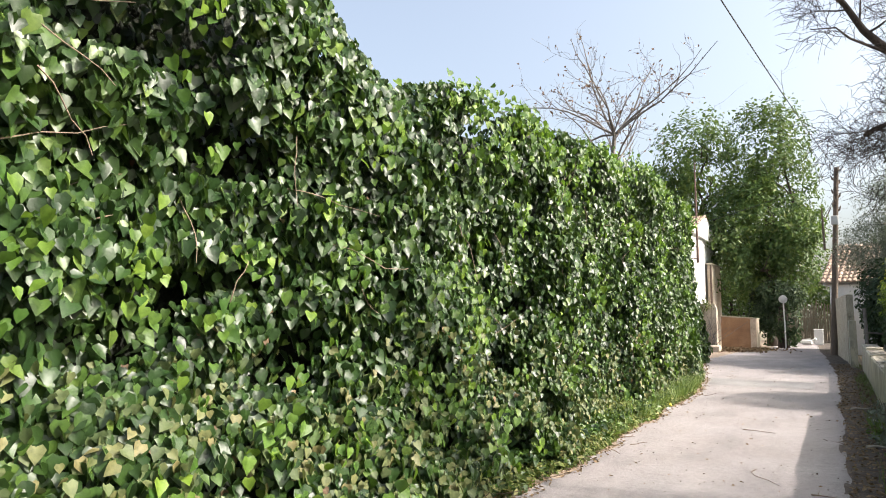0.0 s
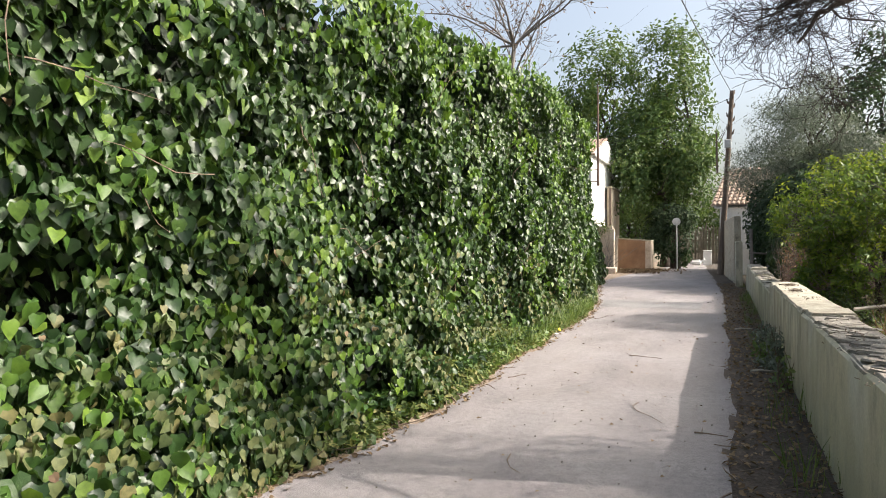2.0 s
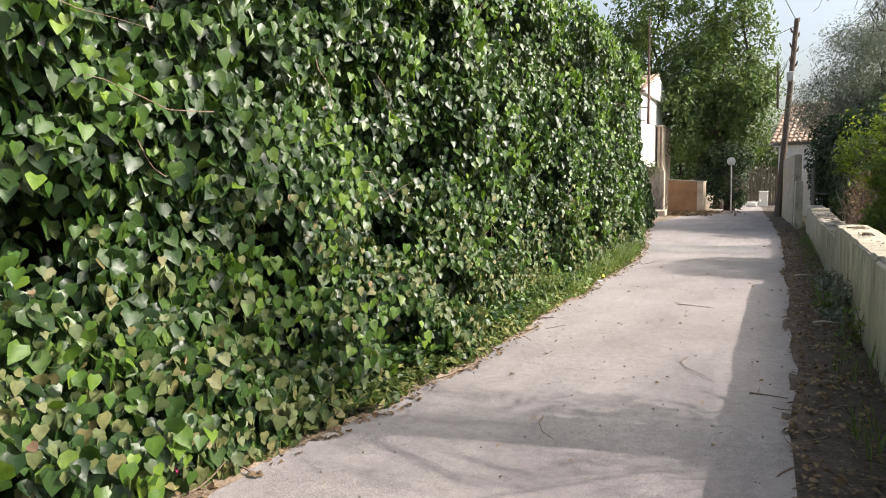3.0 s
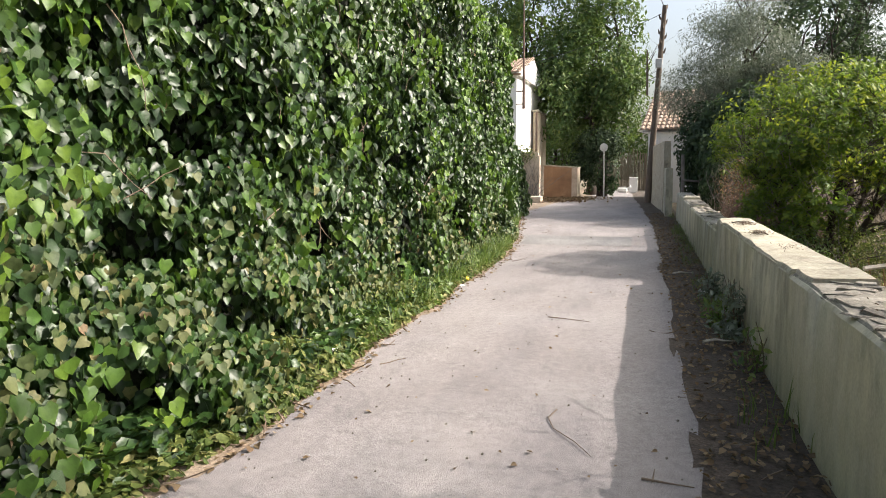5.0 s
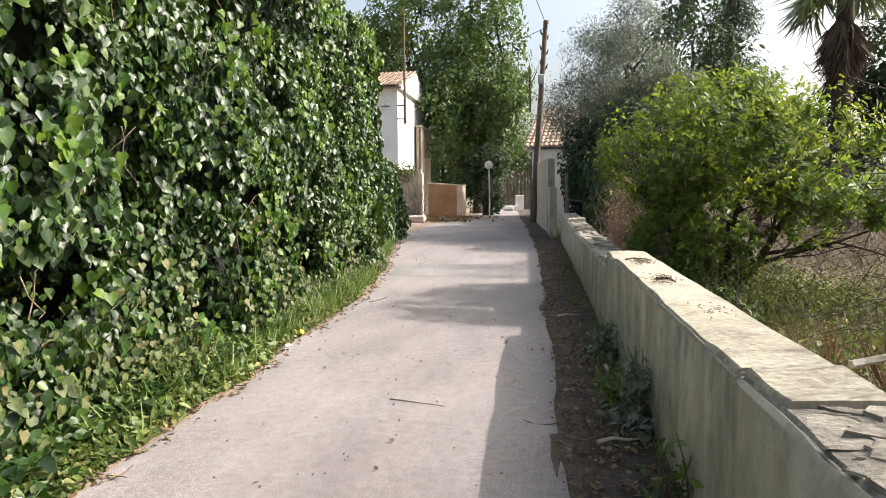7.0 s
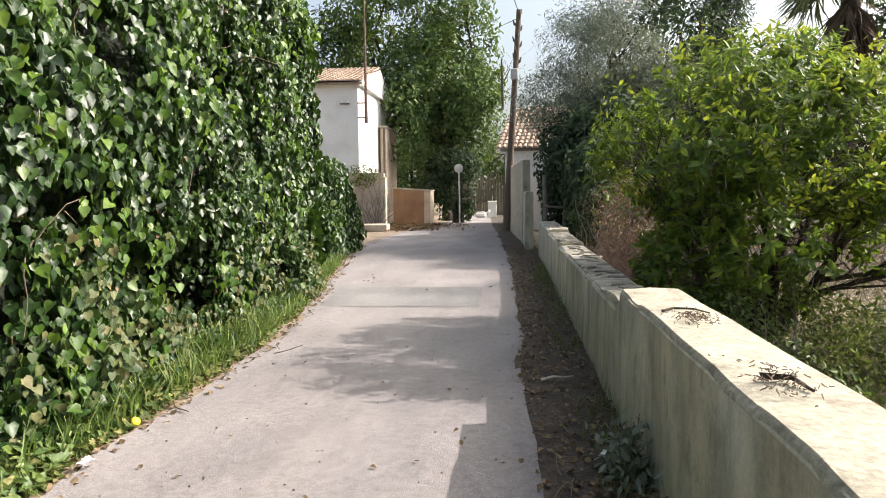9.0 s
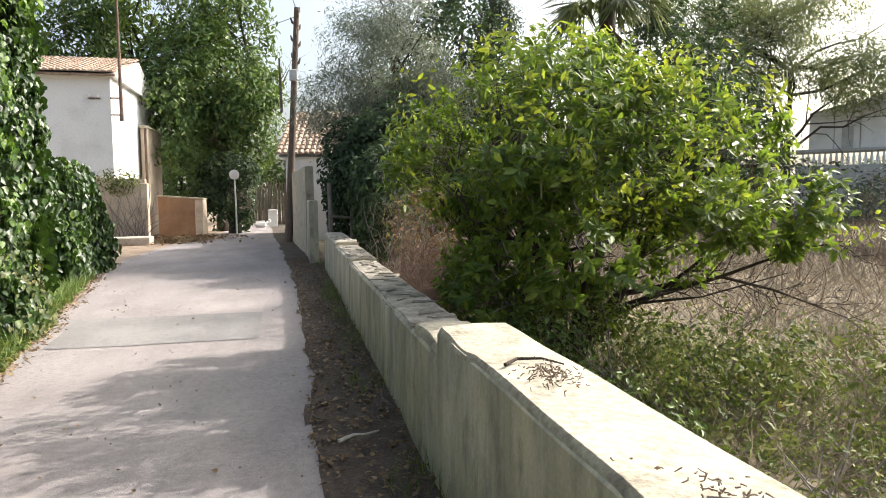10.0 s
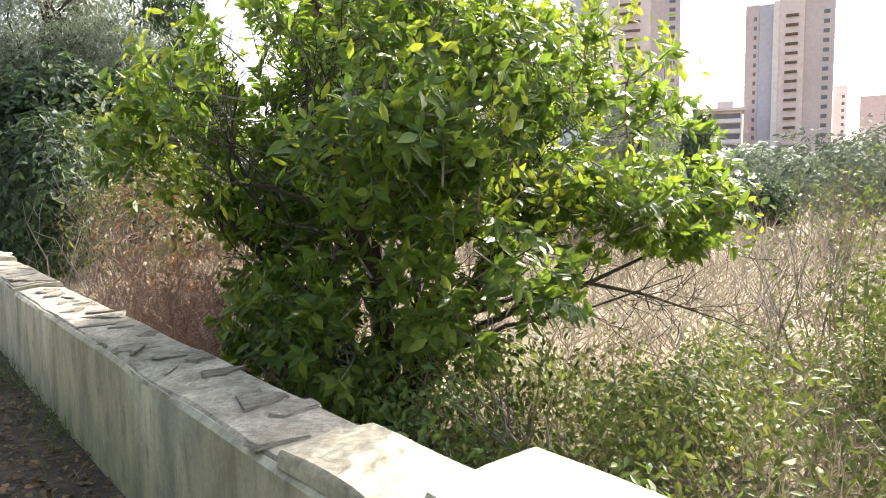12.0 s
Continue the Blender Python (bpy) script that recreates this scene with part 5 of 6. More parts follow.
leafy_tree("broadleaf_tree", (-7.0, 48.8, -0.03), "tall grey-green tree behind the house", [((0, 0, 11.5), (2.8, 2.6, 4.0)), ((-2.4, 0, 9.0), (2.8, 2.4, 2.8)), ((2.2, 0, 10.0), (2.2, 2, 3.0)), ((-5.0, 0, 8.6), (2.4, 2, 2.4))],
           "broad", OVAL, 24000, 0.27, 9, 0.26, hollow=0.3, gaps=(0.5, -0.1), cluster=0.24)
ivyt = thing("ivy_clump", (-1.9, 44.0, -0.03), "dark ivy-covered stump under the tree", "shrub")
part("stump", tubes([([(0, 0, 0), (0.05, 0, 1.2), (0, 0, 2.4)], [0.3, 0.26, 0.2])], 8), "bark", ivyt)
tagged(part("foliage", crown(OVAL, 5200, [((0.2, 0, 1.2), (0.75, 0.8, 1.3)), ((-1.0, 0.5, 1.8), (0.9, 0.8, 1.6)), ((-0.2, 0.5, 2.8), (1.5, 1, 1.0))], 0.2, 0.4, (0.9, -0.25)), "darkleaf", ivyt), kind="stuff")
leafy_tree("olive_tree", (3.4, 30.0, -0.03), "grey-green olive tree behind the wall", [((-0.2, 0, 5.3), (1.9, 1.8, 1.7)), ((0.9, 0.2, 4.3), (1.5, 1.6, 1.4)), ((-1.4, 0.4, 4.0), (1.3, 1.3, 1.2)), ((0.1, 0, 6.4), (0.9, 0.9, 1.0))],
           "olive", LANCE, 56000, 0.14, 3.6, 0.16, hollow=0.25, gaps=(0.9, -0.1), cluster=0.12)
leafy_tree("olive_tree", (20.0, 27.5, -0.03), "rounded grey-green young olive tree in the dry field", [((0, 0, 3.0), (1.7, 1.7, 2.0)), ((0.3, 0.2, 4.6), (1.0, 1.0, 1.2)), ((-0.4, -0.2, 1.6), (1.4, 1.4, 1.1))],
           "olive", LANCE, 26000, 0.17, 2.4, 0.12, hollow=0.3, gaps=(0.9, -0.2), cluster=0.14)
dk = [((0, 0, 5.5), (2.2, 2.2, 2.6)), ((-1.5, 0.2, 3.6), (1.8, 1.6, 2.2)), ((1.6, 0, 3.6), (1.8, 1.6, 2.2)), ((0.2, 0, 7.8), (1.0, 1.0, 1.8))]
leafy_tree("evergreen_tree", (5.8, 33.5, -0.03), "dark evergreen tree behind the olive", dk, "darkleaf", OVAL, 15000, 0.2, 5, 0.2, hollow=0.4, gaps=(0.7, -0.2), cluster=0.15)
leafy_tree("evergreen_tree", (13.2, 33.5, -0.03), "broad dark evergreen tree", dk, "darkleaf", OVAL, 13000, 0.22, 5, 0.2, hollow=0.4, gaps=(0.7, -0.2), cluster=0.16)
leafy_tree("evergreen_tree", (8.2, 37.0, -0.03), "tall dark conifer with a ragged tip", [((0, 0, 4.5), (1.9, 1.9, 2.8)), ((0, 0, 7.4), (1.1, 1.1, 2.0)), ((0.1, 0, 9.2), (0.55, 0.55, 1.3))], "darkleaf", LANCE, 26000, 0.24, 9, 0.18, hollow=0.25, gaps=(0.8, -0.1), cluster=0.18)
leafy_tree("evergreen_tree", (17.5, 36.5, -0.03), "dense dark evergreen tree beyond the field", dk, "darkleaf", OVAL, 11000, 0.22, 5, 0.2, hollow=0.4, gaps=(0.7, -0.1), cluster=0.16)
leafy_tree("eucalyptus_tree", (30.0, 47.0, -0.03), "airy eucalyptus with hanging foliage and bare limbs", [((-3, 0, 9.5), (3.4, 3, 2.8)), ((3, -2, 8.6), (3.2, 3, 2.2)), ((0, 0, 12.5), (4.8, 3.5, 2.6)), ((-6.5, 0, 11.5), (3, 2, 2.4)), ((6.4, -4, 9.6), (2.6, 2.4, 2.2))],
           "gum", LANCE, 46000, 0.4, 9, 0.24, hollow=0.2, gaps=(0.45, -0.08), cluster=0.32, limbs=16, twigs=4)
bt = thing("bare_tree", (-5.6, 21.5, -0.03), "slender leafless grey tree behind the hedge", "tree")
bo, bl = [], []
q = curve_pts((0, 0, 0), (0.03, 0, 1), 6.9, 8, 0.04)
part("trunk", tubes([(q, taper(8, 0.11, 0.06))], 8), "greytwig", bt)
for i in range(16):
    a_ = i * 2.4
    p = q[int(rng.integers(5, 8))]
    l_ = curve_pts(p, (1.0 * math.cos(a_), 0.7 * math.sin(a_), 0.7), rng.uniform(2.0, 3.6), 8, 0.14, 0.03)
    bo.append((l_, taper(8, 0.035, 0.008)))
    sprout(l_, taper(8, 0.035, 0.008), 6, 0.9, 0.7, 2, bo, 0.22, 0.02, 0.55, 0.2, 0.004)
part("branch_mass", tubes(bo, 5), "greytwig", bt)
bl = np.array([p for l_, _ in bo for p in l_[-2:]])
bl = bl[rng.random(len(bl)) < 0.35]
k = len(bl)
tagged(part("leaf_mass", spread(OVAL, bl, rng.normal(0, 1, (k, 3)), rng.normal(0, 1, (k, 3)), rng.uniform(0.06, 0.12, k)), "rustweed", bt, "few shrivelled leaves"), kind="stuff")

# fan palm with a skirt of dead fronds
pm = thing("fan_palm", (9.9, 31.0, -0.03), "tall fan palm with a thick skirt of dead fronds", "palm")
part("trunk", tubes([([(0, 0, 0), (0.05, 0, 2.5), (0, 0, 5), (0.03, 0, 7.4)], [0.34, 0.28, 0.26, 0.24])], 10), "bark", pm)


def frond_fans(n, z, r0, elev, fan, droop, mat, name, length):
    at, f, up, sz = [], [], [], []
    for i in range(n):
        a_ = rng.uniform(0, 6.28)
        e_ = rng.uniform(*elev)
        d_ = np.array([math.cos(a_) * math.cos(e_), math.sin(a_) * math.cos(e_), math.sin(e_)])
        c_ = np.array([0, 0, z + rng.uniform(-0.3, 0.3)]) + d_ * r0
        s1 = np.array([-math.sin(a_), math.cos(a_), 0])
        for j in range(fan):
            b_ = (j / (fan - 1) - 0.5) * 2.2
            w_ = d_ * math.cos(b_) + s1 * math.sin(b_) + np.array([0, 0, -droop * rng.uniform(0.6, 1.2)])
            w_ /= np.linalg.norm(w_)
            at.append(c_)
            up.append(w_)
            f.append(np.cross(w_, s1) + rng.normal(0, 0.2, 3))
            sz.append(length * rng.uniform(0.75, 1.1))
    shape = (np.array([(-0.012, 0, 0), (0.012, 0, 0), (-0.03, 0.5, 0.0), (0.03, 0.5, 0.0), (0, 1.0, -0.12)]), BLADE[1])
    return tagged(part(name, spread(shape, np.array(at), np.array(f), np.array(up), np.array(sz)), mat, pm), kind="stuff")


frond_fans(34, 7.6, 1.1, (-0.5, 1.0), 22, 0.45, "palm", "frond_mass", 1.25)
frond_fans(90, 6.6, 0.3, (-1.5, -0.9), 12, 0.9, "skirt", "dead_frond_skirt", 1.3)
frond_fans(60, 5.8, 0.3, (-1.5, -1.1), 12, 1.2, "skirt", "dead_frond_skirt", 1.0)

# bushes and tree belt across the field
far = [((21.5, 24.5), 1.0, "darkleaf", "dark rounded bush in the dry field", [((0, 0, 0.9), (1.5, 1.3, 0.95)), ((0.9, -0.4, 0.7), (1.0, 1, 0.8))]),
       ((32, 31.8), 1.6, "gum", "slim pale green tree across the field", [((0, 0, 2.5), (1.3, 1.3, 2.6)), ((0.2, 0, 4.0), (0.8, 0.8, 1.6))])]
for (x, y), s_, mt, lb, lobes in far:
    t = thing("field_bush", (x, y, -0.03), lb, "bush")
    part("stem", tubes([([(0, 0, 0), (0.05, 0, 0.6), (0, 0.05, 1.4)], [0.08, 0.06, 0.03])], 6), "bark", t)
    tagged(part("foliage", crown(OVAL, 6500, lobes, 0.16 * s_, 0.4, (0.9, -0.25)), mt, t), kind="stuff")
belt = thing("far_trees", (0, 0, -0.03), "belt of trees and scrub across the field, haze painted into its nearer leaves", "woods", kind="stuff")
lobes = []
for i in range(60):
    a_ = radians(rng.uniform(20, 88))
    r_ = rng.uniform(34, 75)
    s_ = rng.uniform(1.2, 2.4)
    lobes.append(((0.5 + r_ * math.sin(a_), 14 + r_ * math.cos(a_), s_ * rng.uniform(0.5, 1.0)), (s_ * 1.5, s_ * 1.5, s_ * 1.1)))
for a_, r_, z_, s_ in ((67, 30, 1.2, 1.8), (69, 34, 1.6, 2.2), (71, 29, 1.2, 1.8), (73.5, 33, 1.8, 2.4), (76, 30, 1.5, 2.2), (79, 34, 1.8, 2.6), (58.5, 36, 1.4, 2.0), (56, 40, 1.6, 2.4), (82, 30, 1.6, 2.4)):
    lobes.append(((0.5 + r_ * math.sin(radians(a_)), 14.4 + r_ * math.cos(radians(a_)), z_), (s_ * 1.3, s_ * 1.3, s_ * 1.0)))
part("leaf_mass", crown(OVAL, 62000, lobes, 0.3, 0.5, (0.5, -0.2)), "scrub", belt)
lobes = [((0.5 + r_ * math.sin(a_), 14 + r_ * math.cos(a_), 2.0), (5, 5, 4.2)) for a_, r_ in zip(np.radians(rng.uniform(-8, 90, 70)), rng.uniform(85, 130, 70))]
part("leaf_mass", crown(OVAL, 30000, lobes, 1.0, 0.7), "olive", belt)

# ---- the white house and its yard ----
def house_tiles(x0, x1, y0, z0, y1, z1, pitch=0.21, over=0.04):
    """A roof slope of barrel tiles running from the eave (y0, z0) up to the ridge (y1, z1)."""
    V, F = [], []
    n, rows, k = int((x1 - x0) / pitch), 12, 5
    for i in range(n):
        for r in range(rows):
            base = len(V)
            for s_, lift in ((r / rows, 0.045), ((r + 1.12) / rows, 0.01)):
                for j in range(k):
                    a_ = math.pi * j / (k - 1)
                    V.append((x0 + pitch * (i + 0.5) - math.cos(a_) * pitch * 0.5 + rng.normal(0, 0.004), y0 + (y1 - y0) * s_, z0 + (z1 - z0) * s_ + math.sin(a_) * 0.085 + lift + rng.normal(0, 0.004)))
            F += [(base + j, base + j + 1, base + k + j + 1, base + k + j) for j in range(k - 1)]
            F.append(tuple(base + j for j in range(k)))
    return raw(V, F)


house = thing("white_house", (-5.65, 38.8, 0), "whitewashed two-storey house with a clay tile roof", "house")
part("wall", slab(-8.0, 0, 2.35, 0, 0.3, 6.0, 0.01), "whitewash", house)
part("wall", slab(-0.3, 0.302, 2.35, 0, 8, 6.0, 0.01), "whitewash", house)
part("wall", slab(-8.0, 0.302, 0, -7.7, 8, 6.0, 0.01), "whitewash", house)
part("wall", slab(-7.7, 7.7, 0, -0.302, 8, 6.0, 0.01), "whitewash", house)
part("wall", slab(-8.0, 0.04, 0, 0.0, 0.3, 2.348, 0.01), "beige", house, "stained beige ground floor wall")
part("wall", slab(-0.3, 0.304, 0, -0.03, 8, 2.348, 0.01), "beige", house, "stained beige ground floor side wall")
roof = part("roof", slab(-8.2, -0.3, 5.98, 0.25, -0.2, 6.06, 0.01), "tile", house)
part("tile_cover", house_tiles(-8.2, 0.3, -0.38, 6.06, 4.0, 7.35), "tile", roof, "weathered clay barrel tiles")
part("tile_cover", house_tiles(-8.2, 0.3, 8.3, 6.06, 4.0, 7.35), "tile", roof)
part("roof_deck", raw([(-8.1, -0.3, 6.0), (0.2, -0.3, 6.0), (0.2, 4, 7.28), (-8.1, 4, 7.28), (0.2, 8.2, 6.0), (-8.1, 8.2, 6.0)], [(0, 1, 2, 3), (3, 2, 4, 5), (1, 4, 2), (0, 3, 5), (0, 5, 4, 1)]), "whitewash", roof)
mast = part("mast", tubes([([(0.36, -0.1, 4.4), (0.36, -0.1, 7), (0.36, -0.1, 9.6)], [0.075, 0.05, 0.03])], 8), "rust", house, "rusty brown iron mast")
part("clamp", slab(0.0, -0.13, 5.2, 0.36, -0.07, 5.25, 0.005), "rust", mast)
part("clamp", slab(0.0, -0.13, 4.6, 0.36, -0.07, 4.65, 0.005), "rust", mast)
br = part("cable_bracket", slab(-0.75, -0.06, 5.2, -0.35, 0.0, 5.24, 0.004), "rust", house, "small iron bracket with insulators")
for x in (-0.7, -0.42):
    part("insulator", tubes([([(x, -0.05, 5.24), (x, -0.05, 5.3), (x, -0.05, 5.36)], [0.03, 0.045, 0.02])], 8), "white", br)

yard = thing("yard_wall", (-5.6, 38.0, 0), "beige rendered yard wall overgrown with bare vines", "wall")
part("body", wall_run(-0.1, 0.18, 2.3, 0.0, 1.15, 0.02, 0.1), "beige", yard)
part("post", slab(1.0, -0.14, 0, 1.22, 0.22, 2.15, 0.02, 0.01), "beige", yard)
part("plinth", slab(-0.6, -1.2, 0, 1.45, -0.55, 0.28, 0.03, 0.015), "beige", yard, "low pale cement plinth")
vines = []
for _ in range(34):
    q = curve_pts((rng.uniform(-0.1, 1.2), -0.16, rng.uniform(0, 0.3)), (rng.normal(0, 0.5), 0, 1), rng.uniform(1.2, 2.6), 7, 0.2)
    vines.append(([Vector((p.x, -0.18 - 0.05 * abs(p.y), min(p.z, 2.5))) for p in q], taper(7, 0.016, 0.006)))
part("vine_mass", tubes(vines, 4), "greytwig", yard, "bare grey climbing stems")
tagged(part("foliage", crown(OVAL, 900, [((0.2, -0.2, 2.2), (0.9, 0.3, 0.5)), ((-0.5, -0.4, 1.2), (0.4, 0.3, 0.8))], 0.12, 0.2, (1.5, -0.1)), "weed", yard), kind="stuff")

annex = thing("annex", (-4.95, 43.0, 0), "weathered beige annex with a drainpipe beside the house", "building")
part("wall", slab(-0.6, 0, 0, -0.32, 3.0, 4.6, 0.02), "beige", annex)
part("roof_slab", slab(-0.65, -0.1, 4.6, -0.26, 3.1, 4.7, 0.02), "coping", annex)
part("drainpipe", tubes([([(-0.4, -0.05, 0), (-0.4, -0.05, 2.1), (-0.4, -0.05, 4.6)], [0.05, 0.05, 0.05])], 8), "rust", annex)
hut = thing("meter_hut", (-4.75, 41.8, 0), "low ochre rendered hut with a sloping cement top", "hut")
part("body", raw([(0, 0, 0), (1.7, 0, 0), (1.7, 1.5, 0), (0, 1.5, 0), (0, 0, 1.68), (1.7, 0, 1.56), (1.7, 1.5, 1.56), (0, 1.5, 1.68)], [(3, 2, 1, 0), (4, 5, 6, 7), (0, 1, 5, 4), (1, 2, 6, 5), (2, 3, 7, 6), (3, 0, 4, 7)]), "ochre", hut)
part("top_slab", raw([(-0.06, -0.06, 1.685), (1.76, -0.06, 1.555), (1.76, 1.56, 1.555), (-0.06, 1.56, 1.685), (-0.06, -0.06, 1.74), (1.76, -0.06, 1.61), (1.76, 1.56, 1.61), (-0.06, 1.56, 1.74)], [(3, 2, 1, 0), (4, 5, 6, 7), (0, 1, 5, 4), (1, 2, 6, 5), (2, 3, 7, 6), (3, 0, 4, 7)]), "coping", hut)
# Paler beige stands for sunlight on the right face of the hut.
part("sunlit_end_pier", slab(1.44, -0.03, 0, 1.73, 1.53, 1.55, 0.015), "beige", hut, "beige end pier, its paleness standing for the sunlit right face")
dl = thing("leaf_litter", (-3.9, 39.5, 0), "reddish dead leaves heaped before the hut", "litter", kind="stuff")
at = np.c_[rng.normal(0, 0.9, 1600), rng.normal(0, 1.2, 1600), rng.uniform(0.01, 0.08, 1600)]
part("leaf_mass", spread(HEART, at, rng.normal(0, 0.5, (1600, 3)) + np.array([0, 0, 1]), rng.normal(0, 1, (1600, 3)), rng.uniform(0.08, 0.16, 1600)), "ivy_dry", dl)

# ---- the pole, its cables and the round sign ----
pole = thing("utility_pole", (0.48, 37.0, 0), "dark leaning wooden utility pole with a ragged top", "pole")
pp = [Vector((0.005 * i + 0.045 * i, 0, 0.83 * i)) for i in range(11)]
part("post", tubes([(pp, taper(11, 0.145, 0.095))], 10), "pole", pole)
part("stay_post", tubes([([(-0.12, -0.1, 4.6), (-0.14, -0.1, 5.6), (-0.16, -0.1, 6.5)], [0.05, 0.05, 0.03])], 7), "pole", pole)
knobs = []
for i in range(10):
    z = 6.3 + 0.2 * i
    a_ = i * 2.2
    c = Vector((0.05 * z / 0.83, 0, z))
    knobs.append(([c, c + Vector((0.15 * math.cos(a_), 0.15 * math.sin(a_), 0.1)), c + Vector((0.2 * math.cos(a_), 0.2 * math.sin(a_), 0.26))], [0.06, 0.05, 0.02]))
part("splice", tubes(knobs, 6), "pole", pole, "dark knotted splices and insulators")
jb = part("junction_box", slab(0.18, -0.3, 5.7, 0.46, -0.16, 6.1, 0.02), "grey", pole, "grey junction box")
part("lid", slab(0.2, -0.315, 5.72, 0.44, -0.302, 6.08, 0.005), "grey", jb)


def cable(a_, b_, sag, r=0.012, label="thin black overhead cable"):
    a_, b_ = Vector(a_), Vector(b_)
    t = thing("overhead_cable", a_, label, "cable")
    part("strand", tubes([([(b_ - a_) * s_ - Vector((0, 0, 4 * sag * (s_ - s_ * s_))) for s_ in np.linspace(0, 1, 24)], [r] * 24)], 5), "black", t)


cable((0.97, 37.0, 8.2), (-3.3, -7, 8.6), 0.5, 0.014)
cable((0.96, 37.0, 8.0), (-5.3, 38.7, 6.4), 0.15)
sign = thing("round_mirror", (-1.70, 42.3, 0), "round white-backed traffic mirror on a grey post", "sign")
part("post", tubes([([(0, 0, 0), (0, 0, 1.3), (-0.03, 0, 2.75)], [0.035, 0.035, 0.03])], 8), "grey", sign)
disc = part("disc", tubes([([(-0.03, -0.10, 2.6), (-0.03, -0.07, 2.6), (-0.03, -0.03, 2.6)], [0.14, 0.19, 0.19])], 24), "grey", sign)
part("rim", tubes([([(-0.03 + 0.195 * math.cos(a_), -0.06, 2.6 + 0.195 * math.sin(a_)) for a_ in np.linspace(0, 2 * math.pi, 25)], [0.015] * 25)], 6), "grey", disc)

# ---- the shed and the end of the wall ----
shed = thing("roadside_shed", (0.45, 38.3, 0), "whitewashed roadside shed with a clay tile roof", "shed")
shed.rotation_euler = (0, 0, radians(-9))
shed.scale = (1, 0.65, 1.28)
part("wall", wall_run(0, 9.0, 2.45, 0.0, 0.25, 0.015, 0.4), "whitewash", shed)
part("wall", slab(0.252, 0, -0.03, 3.4, 0.25, 2.45, 0.01), "whitewash", shed)
part("wall", slab(3.15, 0.252, -0.03, 3.4, 9.0, 2.45, 0.01), "whitewash", shed)
roof = part("roof", raw([(-0.25, -0.2, 2.42), (3.6, -0.2, 2.42), (3.6, 6.2, 4.02), (-0.25, 6.2, 4.02), (-0.25, 9.1, 3.2), (3.6, 9.1, 3.2), (-0.25, 9.1, 2.42), (3.6, 9.1, 2.42)], [(0, 1, 2, 3), (3, 2, 5, 4), (0, 3, 4, 6), (1, 7, 5, 2), (0, 6, 7, 1), (6, 4, 5, 7)]), "whitewash", shed)
part("tile_cover", house_tiles(-0.35, 3.7, -0.35, 2.46, 6.2, 4.08), "tile", roof, "pale weathered clay barrel tiles")
side = part("wall_side", wall_run(0, 6.9, 2.45, 0.0, 0.22, 0.03, 0.2), "coping")
side.location, side.rotation_euler = (0.98, 31.0, 0), (0, 0, radians(3.1))
tagged(side, "tall stained pale stucco yard wall beside the lane", "wall", kind="structure")
tall = part("wall_tall", wall_run(28.6, 31.0, 1.5, 1.0, 1.2, 0.02, 0.2), "stucco")
tagged(tall, "taller cream stucco wall run with grey streaks", "wall", kind="structure")
gate = thing("wooden_gate", (1.42, 27.6, 0), "weathered grey wooden gate posts and rail at the wall end", "gate")
part("post", tubes([([(0, 0, -0.02), (0.02, 0, 1.0), (0, 0, 1.9)], [0.06, 0.055, 0.05])], 7), "greytwig", gate)
part("post", tubes([([(0.5, 0.1, -0.02), (0.5, 0.1, 0.8), (0.52, 0.1, 1.5)], [0.05, 0.05, 0.04])], 7), "greytwig", gate)
part("rail", tubes([([(-0.02, -0.05, 1.15), (0.6, 0.05, 1.1)], [0.03, 0.03])], 6), "greytwig", gate)

# ---- the end of the lane ----
reed = thing("reed_fence", (-3.2, 54.0, 0), "tan reed fence closing the end of the lane", "fence")
for i in range(72):
    h = 2.5 + rng.normal(0, 0.2)
    part("reed", tubes([([(0.07 * i, rng.normal(0, 0.03), -0.02), (0.07 * i + rng.normal(0, 0.03), 0, h)], [0.035, 0.03])], 5), "straw", reed)
part("rail", tubes([([(-0.05, 0.05, 1.6), (5.0, 0.05, 1.6)], [0.03, 0.03])], 6), "twig", reed)
bin_ = thing("white_container", (-0.35, 50.0, 0), "white plastic container at the end of the lane", "container")
part("body", slab(-0.25, -0.2, 0, 0.25, 0.2, 0.9, 0.04, 0, 2), "white", bin_)
part("lid", slab(-0.27, -0.22, 0.9, 0.27, 0.22, 0.96, 0.02), "white", bin_)
rub = thing("rubble_bag", (-1.0, 49.6, 0), "pale sack lying beside the container", "sack")
part("sack", slab(-0.35, -0.25, 0, 0.35, 0.25, 0.36, 0.12, 0.05, 3), "white", rub)
part("tied_neck", tubes([([(0.3, 0, 0.25), (0.42, 0.02, 0.36), (0.5, 0, 0.4)], [0.07, 0.04, 0.08])], 8), "white", rub)
leafy_tree("broadleaf_tree", (2.4, 58.0, -0.03), "green tree beyond the end of the lane", [((0, 0, 4.2), (2.4, 2, 2.6)), ((-2.2, 0, 3.6), (2.0, 2, 2.0)), ((1.5, 0, 6), (1.8, 1.8, 1.8))], "broad", OVAL, 9000, 0.26, 4, 0.2, hollow=0.35, gaps=(0.6, -0.2), cluster=0.2)
leafy_tree("broadleaf_tree", (-6.5, 60.0, -0.03), "green tree behind the reed fence", [((0, 0, 4.2), (3, 2, 3)), ((2.6, 0, 3.2), (2.4, 2, 2.2))], "broad", OVAL, 9000, 0.28, 4, 0.2, hollow=0.35, gaps=(0.6, -0.2), cluster=0.2)

